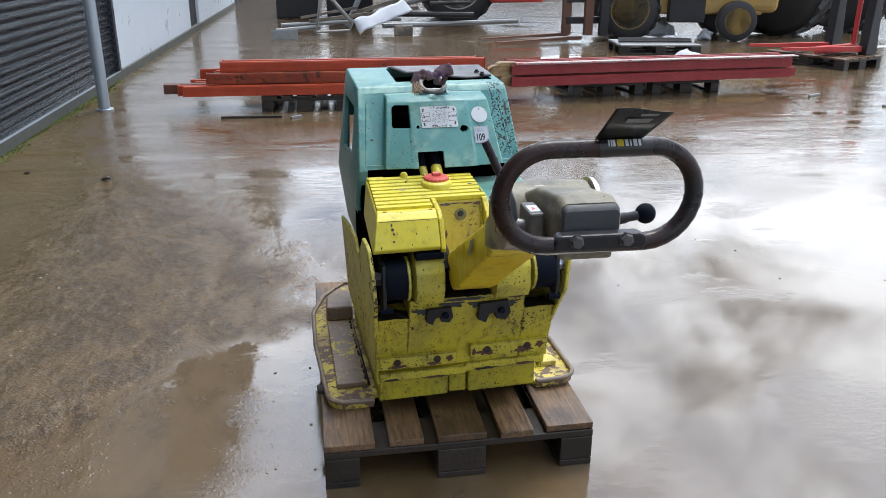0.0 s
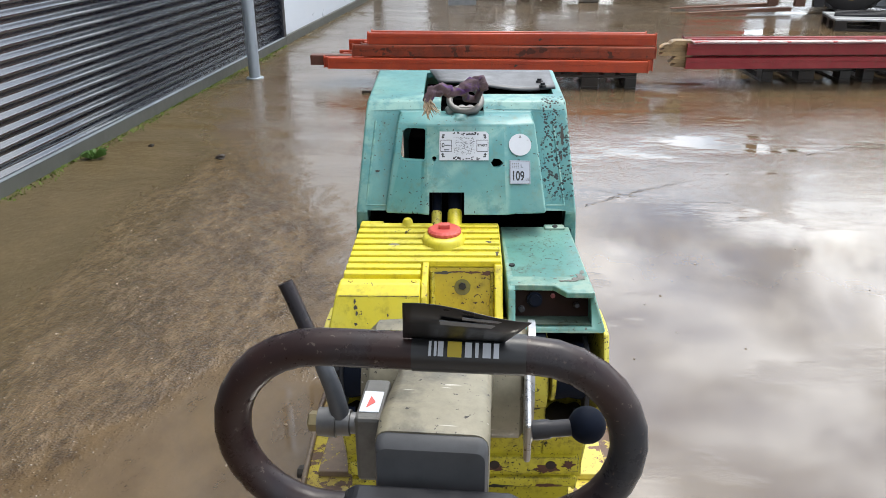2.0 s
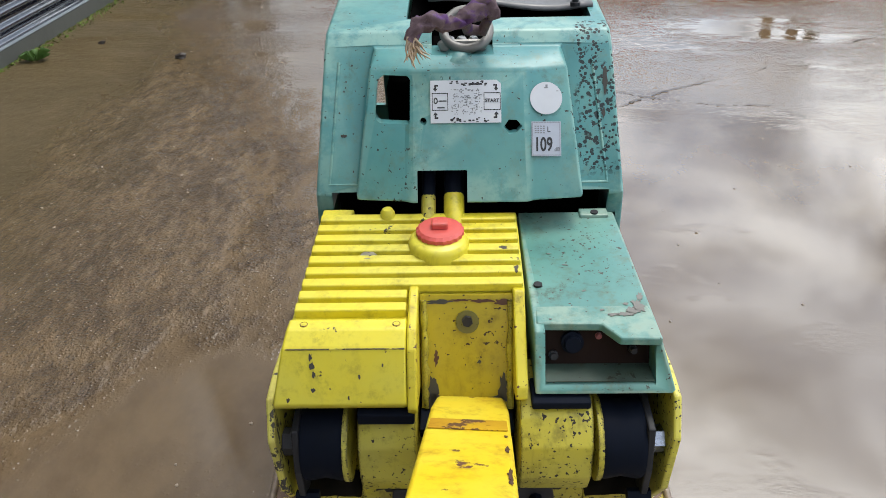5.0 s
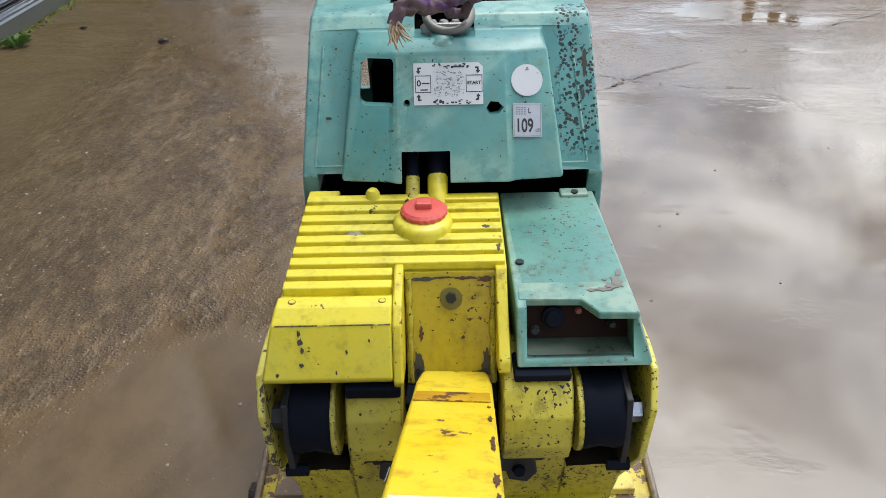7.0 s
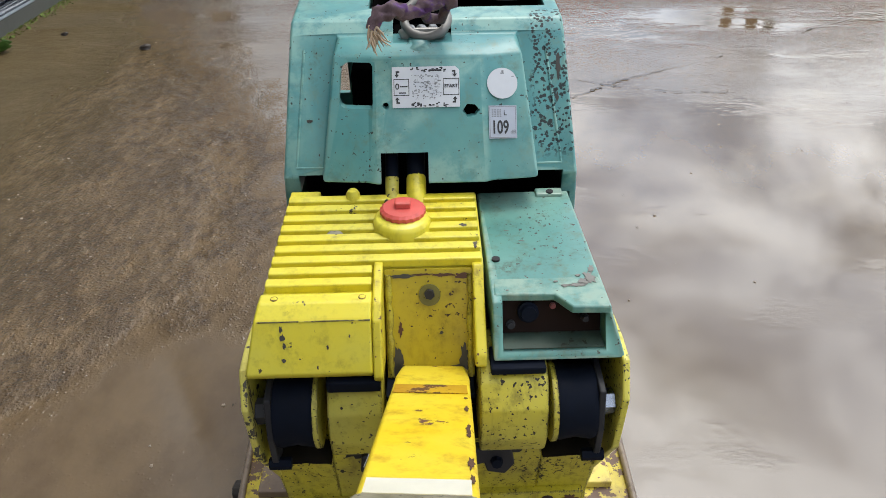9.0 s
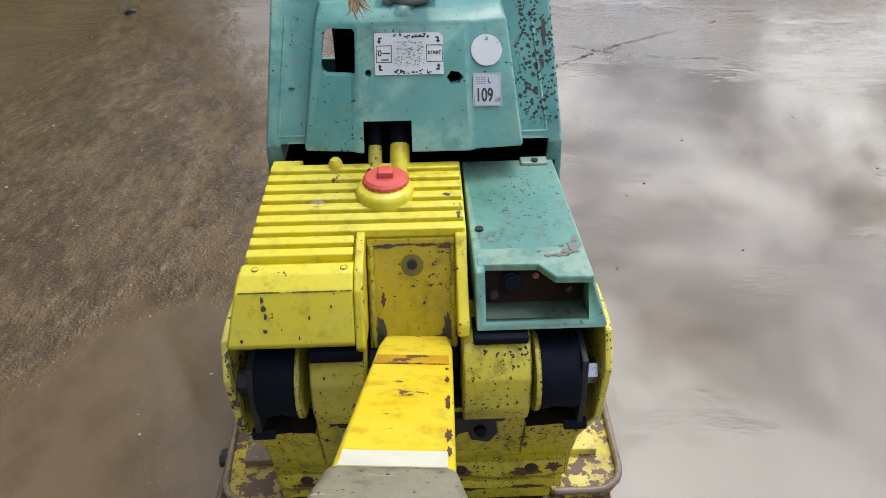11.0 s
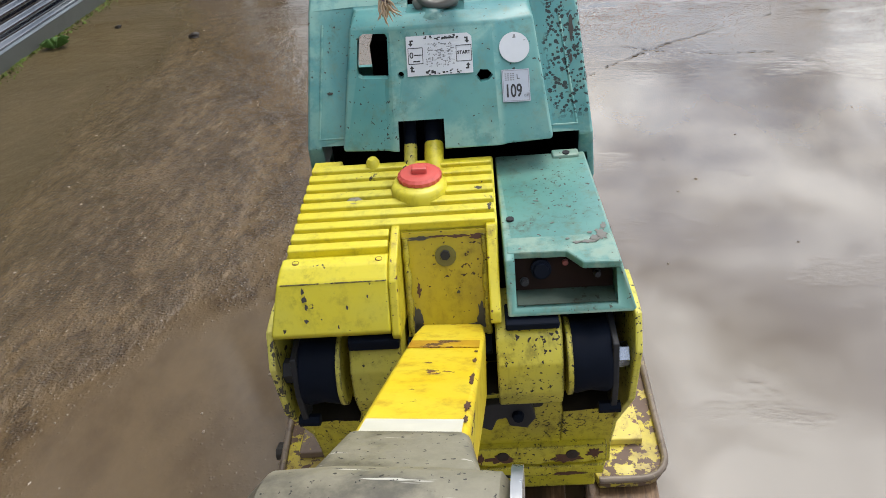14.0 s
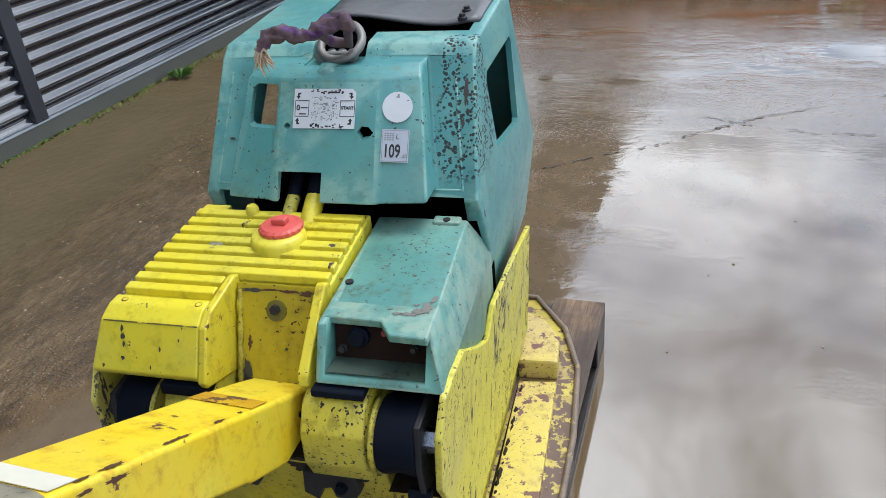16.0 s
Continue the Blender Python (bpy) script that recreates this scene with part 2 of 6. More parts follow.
RUBBER = plain("black_rubber", (0.0055, 0.0080, 0.0155), 0.6, vary=0.4, spec=0.06)
# near-black without sheen: paints the darkness inside gaps and cavities
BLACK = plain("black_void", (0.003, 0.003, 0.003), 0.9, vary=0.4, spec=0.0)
STEEL = plain("worn_steel", (0.42, 0.42, 0.42), 0.32, 1.0, 0.25)
CHROME = plain("bright_steel", (0.30, 0.34, 0.42), 0.32, 1.0, 0.3)
GALV = plain("galvanised_steel", (0.36, 0.41, 0.46), 0.42, 0.6, 0.15, 14.0)
RED_PLASTIC = plain("red_plastic", (0.60, 0.095, 0.080), 0.4, vary=0.25)
def head_mat():
    """Beige-grey moulding under oily dirt, with pale scrapes."""
    n = Nodes("dusty_grey_plastic")
    f = n.noise(60.0, 6, 0.7)
    g = n.noise(14.0, 6, 0.65)
    c = n.mix(f, (0.15, 0.138, 0.098), (0.30, 0.275, 0.20))
    c = n.mix(n.ramp(g, 0.46, 0.66, 0.0, 0.9), c, (0.085, 0.078, 0.060))
    sc = n.noise(70.0, 2, 0.5, n.mapped((0.25, 1.6, 1.6), 28.0))
    c = n.mix(n.ramp(sc, 0.69, 0.73), c, (0.50, 0.48, 0.42))
    c = n.mix(n.ramp(n.noise(160.0, 2), 0.66, 0.70), c, (0.025, 0.022, 0.018))
    n.put("Base Color", c)
    n.put("Roughness", n.ramp(g, 0.3, 0.7, 0.58, 0.36))
    n.bump(f, 0.25, 0.0015)
    return n.mat


HEAD_GREY = head_mat()
DARK_GREY = plain("dark_grey_metal", (0.028, 0.028, 0.032), 0.5, 0.2, 0.4, spec=0.25)
GREY_PANEL = plain("grey_rubber_panel", (0.10, 0.103, 0.11), 0.42, vary=0.2, scale=18.0)
def rag_mat():
    n = Nodes("purple_rag_cloth")
    f = n.noise(70.0, 6, 0.7)
    g = n.noise(16.0, 4, 0.6, n.mapped((1, 3, 3)))
    c = n.mix(f, (0.050, 0.030, 0.038), (0.15, 0.10, 0.115))
    c = n.mix(n.ramp(g, 0.50, 0.62), c, (0.075, 0.030, 0.115))
    n.put("Base Color", c)
    n.put("Roughness", 0.9)
    n.bump(f, 0.8, 0.003)
    return n.mat


RAG = rag_mat()
FRAY = plain("frayed_pale_cloth", (0.50, 0.38, 0.27), 0.9, vary=0.4, scale=80.0)
WHITE = plain("white_sticker", (0.58, 0.61, 0.66), 0.4, vary=0.08, scale=60.0, bump=0.0)
INK = plain("dark_ink", (0.02, 0.022, 0.026), 0.5, vary=0.1, bump=0.0)
FADED_INK = plain("faded_ink", (0.20, 0.21, 0.23), 0.5, vary=0.3, bump=0.0)
CONCRETE = plain("plinth_concrete", (0.085, 0.088, 0.076), 0.6, vary=0.35, scale=16.0, bump=0.4)
WHITE_WALL = plain("white_panel", (0.58, 0.63, 0.69), 0.35, vary=0.05, scale=2.0, bump=0.0)


def rusty_bar():
    n = Nodes("worn_handlebar_steel")
    f = n.noise(26.0, 8, 0.7)
    g = n.noise(5.0, 3, 0.5, n.mapped((1.6, 1, 1)))
    c = n.mix(f, (0.008, 0.006, 0.007), (0.044, 0.021, 0.018))
    c = n.mix(n.ramp(g, 0.45, 0.65), c, (0.024, 0.026, 0.032))
    c = n.mix(n.ramp(n.noise(210.0, 3, 0.6), 0.64, 0.70), c, (0.09, 0.07, 0.06))
    n.put("Base Color", c)
    n.put("Roughness", n.ramp(f, 0.3, 0.7, 0.22, 0.42))
    n.put("Specular IOR Level", 0.3)
    n.bump(f, 0.25, 0.0015)
    return n.mat


BAR = rusty_bar()


def wood(name, a, b, wet=0.35):
    n = Nodes(name)
    g = n.noise(16.0, 8, 0.7, n.mapped((6, 0.5, 6)), 0.6)
    s = n.noise(3.5, 5, 0.6)
    c = n.mix(n.ramp(g, 0.3, 0.7), a, b)
    c = n.mix(n.ramp(s, 0.42, 0.58, 0.0, 0.80), c, tuple(v * 0.30 for v in a))
    nail = n.voronoi(9.0)
    c = n.mix(n.ramp(nail, 0.095, 0.055, 0.0, 0.95), c, (0.015, 0.010, 0.008))
    c = n.mix(n.math("MULTIPLY", n.random(), 0.5), c, tuple(v * 0.55 for v in a))
    n.put("Base Color", c)
    n.put("Roughness", n.ramp(s, 0.35, 0.6, 0.62, wet))
    n.bump(g, 0.5, 0.003)
    return n.mat


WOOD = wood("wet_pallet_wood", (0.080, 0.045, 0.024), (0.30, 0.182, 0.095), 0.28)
# wet wood again, darkened to hold the shade below pallet decks
WOOD_DARK = wood("dark_wet_shaded_wood", (0.018, 0.013, 0.010), (0.050, 0.036, 0.027))


def ground_mat():
    """Wet concrete yard: silt-brown slab, standing water with sky in it, gritty damp patches."""
    n = Nodes("wet_yard")
    broad = n.noise(0.33, 4, 0.55, distort=0.4)
    mid = n.noise(3.4, 6, 0.64, n.mapped((1.0, 0.62, 1.0), 35.0), 0.1)
    drift = n.noise(19.0, 5, 0.62, n.mapped((1.0, 0.60, 1.0), 62.0))
    grit = n.noise(105.0, 4, 0.72)
    pebble = n.voronoi(70.0)
    sep = n.t.nodes.new("ShaderNodeSeparateXYZ")
    n.link(n.co, sep.inputs[0])
    # the slab falls towards the open side, where the water stands
    fall = n.math("ADD", n.math("SUBTRACT", sep.outputs[0], 0.12), n.math("ADD", n.ramp(sep.outputs[1], 1.2, 5.5, 0.0, 1.8), n.ramp(sep.outputs[1], 1.1, 0.1, 0.0, 0.65)))
    near = n.math("MULTIPLY", n.ramp(sep.outputs[0], -1.15, -0.75), n.ramp(sep.outputs[1], 1.25, 0.55))
    fall = n.math("ADD", fall, n.math("MULTIPLY", near, 0.9))
    level = n.math("ADD", fall, n.math("ADD", n.math("MULTIPLY", broad, 0.9), n.math("MULTIPLY", mid, 1.5)))
    water = n.ramp(level, -0.05, 0.85)
    silt = n.math("MULTIPLY", n.ramp(n.math("ADD", sep.outputs[0], n.math("MULTIPLY", mid, 0.8)), 0.55, 1.15), n.ramp(n.math("ADD", sep.outputs[1], n.math("MULTIPLY", broad, 1.5)), 3.3, 1.7))
    damp = n.mix(n.ramp(mid, 0.34, 0.68), (0.068, 0.043, 0.020), (0.134, 0.090, 0.045))
    # silt lies smooth and olive along the wall
    wallside = n.ramp(n.math("ADD", sep.outputs[0], n.math("MULTIPLY", mid, 0.9)), -0.75, -1.75)
    damp = n.mix(n.math("MULTIPLY", wallside, 0.7), damp, (0.098, 0.076, 0.036))
    stony = n.math("SUBTRACT", 1.0, n.math("MULTIPLY", wallside, 0.75))
    # drift crests lightened and hollows darkened: relief shading put into the colour
    damp = n.mix(n.math("MULTIPLY", stony, n.ramp(drift, 0.53, 0.70, 0.0, 0.50)), damp, (0.185, 0.132, 0.076))
    damp = n.mix(n.math("MULTIPLY", stony, n.ramp(drift, 0.50, 0.34, 0.0, 0.66)), damp, (0.046, 0.029, 0.015))
    damp = n.mix(n.math("MULTIPLY", stony, n.ramp(grit, 0.60, 0.72, 0.0, 0.30)), damp, (0.26, 0.20, 0.13))
    damp = n.mix(n.math("MULTIPLY", stony, n.ramp(grit, 0.44, 0.34, 0.0, 0.60)), damp, (0.022, 0.014, 0.008))
    fleck = n.math("MULTIPLY", n.ramp(pebble, 0.24, 0.12), n.ramp(n.noise(33.0, 3), 0.50, 0.58))
    damp = n.mix(n.math("MULTIPLY", fleck, 0.55), damp, (0.42, 0.37, 0.30))
    pool = n.mix(n.ramp(mid, 0.35, 0.7), (0.150, 0.104, 0.055), (0.105, 0.070, 0.036))
    pool = n.mix(silt, pool, n.mix(n.ramp(broad, 0.35, 0.7), (0.135, 0.100, 0.064), (0.195, 0.149, 0.099)))
    film = n.math("MULTIPLY", n.ramp(sep.outputs[1], 2.2, 4.2), n.ramp(n.noise(1.3, 6, 0.7, n.mapped((0.5, 1.6, 1.0), 8.0)), 0.36, 0.62))
    pool = n.mix(n.math("MULTIPLY", film, 0.7), pool, n.mix(grit, (0.060, 0.042, 0.026), (0.17, 0.128, 0.085)))
    n.put("Base Color", n.mix(n.ramp(water, 0.35, 1.0), damp, pool))
    # by the wall the slab is only damp; further out a thin film glints on the grit
    glint = n.ramp(n.math("ADD", sep.outputs[0], n.math("MULTIPLY", mid, 0.8)), -2.00, -1.05)
    wet = n.math("MAXIMUM", water, n.math("MULTIPLY", glint, 0.70))
    n.put("Roughness", n.math("ADD", n.ramp(wet, 0.0, 0.8, 0.40, 0.02), n.math("MULTIPLY", film, 0.03)))
    n.put("IOR", n.math("SUBTRACT", n.ramp(water, 0.55, 1.0, 1.42, 2.35), n.math("ADD", n.math("MULTIPLY", film, 0.35), n.math("MULTIPLY", silt, 0.25))))
    still = n.math("SUBTRACT", 1.0, water)
    rough_h = n.math("ADD", n.math("ADD", n.math("MULTIPLY", grit, 0.65), n.math("MULTIPLY", drift, n.ramp(water, 0.0, 0.5, 3.2, 0.4))), n.math("MULTIPLY", mid, 1.0))
    rough_h = n.math("ADD", rough_h, n.math("ADD", n.math("MULTIPLY", fleck, 0.4), n.math("MULTIPLY", n.ramp(pebble, 0.45, 0.0), n.math("MULTIPLY", glint, 0.55))))
    gust = n.ramp(n.noise(1.1, 5, 0.65, n.mapped((1.0, 1.7, 1.0), -20.0)), 0.54, 0.66, 0.0, 1.0)
    ripple = n.math("ADD", n.math("MULTIPLY", n.noise(6.0, 3, 0.5), 0.3), n.math("MULTIPLY", n.noise(42.0, 5, 0.65, n.mapped((0.7, 1.7, 1.0), 12.0)), n.math("MULTIPLY", gust, 6.0)))
    shoal = n.math("MULTIPLY", n.ramp(n.noise(1.7, 5, 0.65), 0.46, 0.58), n.ramp(sep.outputs[0], 0.5, -0.1))
    calm = n.math("ADD", n.math("MULTIPLY", film, 0.30), n.math("MULTIPLY", shoal, 0.05))
    h = n.math("ADD", n.math("MULTIPLY", rough_h, n.math("ADD", n.math("MULTIPLY", n.math("MULTIPLY", still, stony), 0.98), n.math("ADD", calm, 0.004))), n.math("MULTIPLY", ripple, 0.022))
    n.bump(h, 0.7, 0.010)
    return n.mat


GROUND = ground_mat()


def cladding_mat():
    n = Nodes("dark_profiled_cladding")
    d = n.noise(3.0, 5, 0.6, n.mapped((1, 0.4, 3)))
    n.put("Base Color", n.mix(d, (0.008, 0.010, 0.018), (0.011, 0.013, 0.022)))
    n.put("Roughness", n.ramp(n.noise(60.0, 3), 0.3, 0.7, 0.15, 0.18))
    n.put("IOR", 2.35)
    return n.mat


CLAD = cladding_mat()
ORANGE = painted("orange_beam_paint", (0.47, 0.062, 0.018), (0.36, 0.045, 0.018), chips=0.67, chip_scale=12.0, grime=0.35, rough=0.4)
ORANGE_RUST = painted("rusty_orange_beam_paint", (0.30, 0.050, 0.016), (0.17, 0.035, 0.016), chip=(0.06, 0.020, 0.012), chips=0.56, chip_scale=9.0, grime=0.7, grime_col=(0.06, 0.02, 0.012), rough=0.45)
REDBEAM = painted("red_beam_paint", (0.25, 0.014, 0.022), (0.30, 0.03, 0.035), chip=(0.30, 0.20, 0.18), chips=0.655, chip_scale=14.0, grime=0.5, rough=0.42)


# ---- mesh tools ----
def box(bm, x0, x1, y0, y1, z0, z1, bevel=0.0, seg=2):
    r = bmesh.ops.create_cube(bm, size=1.0, matrix=Matrix.Translation(((x0 + x1) / 2, (y0 + y1) / 2, (z0 + z1) / 2)) @ Matrix.Diagonal((x1 - x0, y1 - y0, z1 - z0, 1)))
    if bevel:
        es = {e for v in r["verts"] for e in v.link_edges}
        bmesh.ops.bevel(bm, geom=list(es), offset=bevel, segments=seg, affect="EDGES", profile=0.5)
    return bm


def prism(bm, pts, a, b, axis="x", bevel=0.0, seg=2):
    """A polygon pushed from a to b along an axis; the points are the other two coordinates in order."""
    def at(p, v):
        return {"x": (v, p[0], p[1]), "y": (p[0], v, p[1]), "z": (p[0], p[1], v)}[axis]
    lo = [bm.verts.new(at(p, a)) for p in pts]
    hi = [bm.verts.new(at(p, b)) for p in pts]
    fs = [bm.faces.new(lo), bm.faces.new(list(reversed(hi)))]
    k = len(pts)
    fs += [bm.faces.new((lo[i], hi[i], hi[(i + 1) % k], lo[(i + 1) % k])) for i in range(k)]
    bmesh.ops.recalc_face_normals(bm, faces=fs)
    if bevel:
        es = {e for v in lo + hi for e in v.link_edges}
        bmesh.ops.bevel(bm, geom=list(es), offset=bevel, segments=seg, affect="EDGES", profile=0.5)
    return bm


def loft(bm, rings, caps=True):
    """Rings of points of one length, skinned one to the next."""
    vs = [[bm.verts.new(p) for p in r] for r in rings]
    fs = []
    for a, b in zip(vs, vs[1:]):
        k = len(a)
        fs += [bm.faces.new((a[i], b[i], b[(i + 1) % k], a[(i + 1) % k])) for i in range(k)]
    if caps:
        fs += [bm.faces.new(vs[0]), bm.faces.new(list(reversed(vs[-1])))]
    bmesh.ops.recalc_face_normals(bm, faces=fs)
    return bm


def tube(bm, pts, r, seg=12, closed=False, caps=True):
    """A round bar along points; r is one radius or one for each point."""
    pts = [Vector(p) for p in pts]
    k = len(pts)
    rs = r if isinstance(r, (list, tuple)) else [r] * k
    rings, ref = [], None
    for i, p in enumerate(pts):
        a = pts[i - 1] if closed or i else pts[0]
        b = pts[(i + 1) % k] if closed or i < k - 1 else pts[-1]
        d = (b - a).normalized()
        if ref is None:
            ref = d.orthogonal().normalized()
        ref = (ref - d * ref.dot(d)).normalized()
        u, w = ref, d.cross(ref)
        rings.append([p + rs[i] * (math.cos(2 * math.pi * j / seg) * u + math.sin(2 * math.pi * j / seg) * w) for j in range(seg)])
    if closed:
        rings.append(rings[0])
        vs = [[bm.verts.new(q) for q in ring] for ring in rings[:-1]]
        fs = []
        for i in range(k):
            a, b = vs[i], vs[(i + 1) % k]
            fs += [bm.faces.new((a[j], b[j], b[(j + 1) % seg], a[(j + 1) % seg])) for j in range(seg)]
        bmesh.ops.recalc_face_normals(bm, faces=fs)
        return bm
    return loft(bm, rings, caps)


def turned(bm, a, b, prof, seg=24):
    """A body of revolution on the line from a to b: prof gives (way along, radius)."""
    a, b = Vector(a), Vector(b)
    d = b - a
    u = d.normalized().orthogonal().normalized()
    w = d.normalized().cross(u)
    return loft(bm, [[a + d * s + r * (math.cos(2 * math.pi * j / seg) * u + math.sin(2 * math.pi * j / seg) * w) for j in range(seg)] for s, r in prof])


def part(name, bm, material, parent=None, label="", smooth=None):
    me = bpy.data.meshes.new(name)
    bm.to_mesh(me)
    bm.free()
    me.materials.append(material)
    ob = new(name, me)
    if smooth is not None:
        me.shade_smooth()
        me.set_sharp_from_angle(angle=radians(smooth))
    if parent is not None:
        ob.parent = parent
    if label:
        ob["label"] = label
    return ob


def thing(name, m, label, category, group="", kind=""):
    ob = new(name)
    ob.matrix_basis = m
    ob.empty_display_size = 0.05
    return tagged(ob, label, category, group, kind)


def carve(ob, cutters, op="DIFFERENCE"):
    """Cuts (or joins) bmeshes out of a mesh object and keeps the result as its mesh."""
    for bm in cutters:
        me = bpy.data.meshes.new("tool")
        bm.to_mesh(me)
        bm.free()
        tool = new("tool", me)
        mod = ob.modifiers.new("cut", "BOOLEAN")
        mod.operation, mod.object, mod.solver = op, tool, "EXACT"
        keep = ob.parent
        ob.parent = None
        dg = bpy.context.evaluated_depsgraph_get()
        dg.update()
        fresh = bpy.data.meshes.new_from_object(ob.evaluated_get(dg))
        ob.modifiers.clear()
        old, ob.data = ob.data, fresh
        bpy.data.meshes.remove(old)
        bpy.data.objects.remove(tool)
        bpy.data.meshes.remove(me)
        ob.parent = keep
    return ob


def soften(ob, width=0.004, seg=2, angle=30, smooth=40):
    """Rounds the sharp edges."""
    mod = ob.modifiers.new("round", "BEVEL")
    mod.width, mod.segments, mod.limit_method, mod.angle_limit = width, seg, "ANGLE", radians(angle)
    mod.harden_normals = True
    ob.data.shade_smooth()
    ob.data.set_sharp_from_angle(angle=radians(smooth))
    return ob


B = bmesh.new


# ---- yard and building ----
def yard():
    bm = B()
    bmesh.ops.create_grid(bm, x_segments=1, y_segments=1, size=400.0)
    return tagged(part("ground", bm, GROUND), "wet brown concrete yard with standing rainwater", "ground", kind="structure")


yard()


def slab_lines():
    """A wandering crack in the slab."""
    SILT = plain("dark_joint_silt", (0.030, 0.023, 0.016), 0.5, vary=0.5, scale=50.0)
    r = random.Random(21)
    bm = B()
    main = ((-0.04, 2.38), (0.24, 2.59), (0.38, 2.66), (0.52, 2.80), (0.80, 3.04), (1.10, 3.23), (1.38, 3.40), (2.1, 3.92), (3.6, 4.90))
    branch = ((0.58, 3.07), (0.77, 2.97), (1.05, 2.90), (1.32, 2.90))
    for way, broad in ((main, 0.0105), (branch, 0.0075)):
        pts = []
        for (xa, ya), (xb, yb) in zip(way, way[1:]):
            for k in range(26):
                w = k / 26
                pts.append((xa + (xb - xa) * w + r.uniform(-0.007, 0.007), ya + (yb - ya) * w + r.uniform(-0.009, 0.009), r.uniform(0.0006, broad) * r.uniform(0.4, 1.0)))
        skip = 0
        for a, b in zip(pts, pts[1:]):
            if skip or r.random() < 0.13:
                skip = skip - 1 if skip else r.randint(1, 5)
                continue
            bm.faces.new([bm.verts.new(q) for q in ((a[0], a[1] - a[2], 0.004), (b[0], b[1] - b[2], 0.004), (b[0], b[1] + b[2], 0.004), (a[0], a[1] + a[2], 0.004))])
    tagged(part("crack", bm, SILT), "jagged dark crack across the wet slab", "crack", kind="structure")


slab_lines()

WALL = pose(-2.80, 0, 0, 0, 0, -1.45)   # the wall's foot runs along its local y


def building():
    # plinth
    tagged(part("plinth_wall", box(B(), -0.12, 0.0, -14, 8.05, -0.2, 0.09, 0.008), CONCRETE), "low grey concrete plinth under dark cladding", "plinth", kind="structure").matrix_basis = WALL
    # corrugated sheets, waves lying flat
    pitch, deep, z0, z1 = 0.0765, 0.024, 0.098, 9.4
    prof = []
    for k in range(int((z1 - z0) / pitch * 10)):
        prof.append((-0.030 + 0.5 * deep * math.cos(2 * math.pi * k / 10), z0 + pitch * k / 10))
    bm = B()
    rows = [[bm.verts.new((x, y, zz)) for x, zz in prof] for y in (-14, 2.42, 8.0)]
    for a, b in zip(rows, rows[1:]):
        for i in range(len(prof) - 1):
            bm.faces.new((a[i], b[i], b[i + 1], a[i + 1]))
    bmesh.ops.recalc_face_normals(bm, faces=bm.faces)
    clad = tagged(part("wall_cladding", bm, CLAD), "dark grey profiled metal cladding with horizontal ribs", "wall", kind="structure")
    clad.matrix_basis = WALL
    clad.data.shade_smooth()
    mod = clad.modifiers.new("sheet", "SOLIDIFY")
    mod.thickness = 0.004
    tagged(part("plinth_trim", box(B(), -0.036, 0.004, -14, 8.0, 0.0905, 0.0965, 0.001), GALV), "thin pale metal flashing on the plinth", "trim", kind="structure").matrix_basis = WALL
    core = tagged(part("wall_core", box(B(), -6.0, -0.07, -14, 47.9, 0.0, 9.5), plain("dark_matt_facade", (0.035, 0.037, 0.042), 0.7, vary=0.2, scale=2.0, bump=0.0, spec=0.2)), "dark building body behind the cladding", "wall", kind="structure")
    core.matrix_basis = WALL
    bm = B()
    for y in (2.38, 7.99):
        box(bm, -0.05, -0.004, y, y + 0.09, 0.09, 9.4, 0.004)
    tagged(part("cladding_trim", bm, plain("dark_joint_strip", (0.030, 0.033, 0.042), 0.35, vary=0.3, scale=6.0)), "dark vertical metal joint strip on cladding", "trim", kind="structure").matrix_basis = WALL
    tagged(part("wall_white", box(B(), -0.08, -0.02, 8.09, 13.3, 0.10, 4.4, 0.005), WHITE_WALL), "smooth white wall panel", "wall", kind="structure").matrix_basis = WALL
    tagged(part("wall_white_far", box(B(), -0.08, -0.02, 14.3, 20.3, 0.10, 4.4, 0.005), WHITE_WALL), "smooth white wall panel", "wall", kind="structure").matrix_basis = WALL
    tagged(part("plinth_far", box(B(), -0.09, 0.0, 8.05, 20.3, -0.2, 0.10, 0.006), CONCRETE), "low grey concrete plinth under white panels", "plinth", kind="structure").matrix_basis = WALL


building()


def downpipe():
    t = thing("downpipe", pose(-2.36, 6.08, 0), "tall galvanised steel pipe standing beside the wall", "pipe")
    part("pipe", turned(B(), (0, 0, 0), (0, 0, 9.6), [(0, 0.052), (1, 0.052)], 24), GALV, t, smooth=40)
    part("foot_plate", turned(B(), (0, 0, 0), (0, 0, 0.014), [(0, 0.082), (0.8, 0.082), (1, 0.078)], 24), GALV, t, smooth=40)


downpipe()


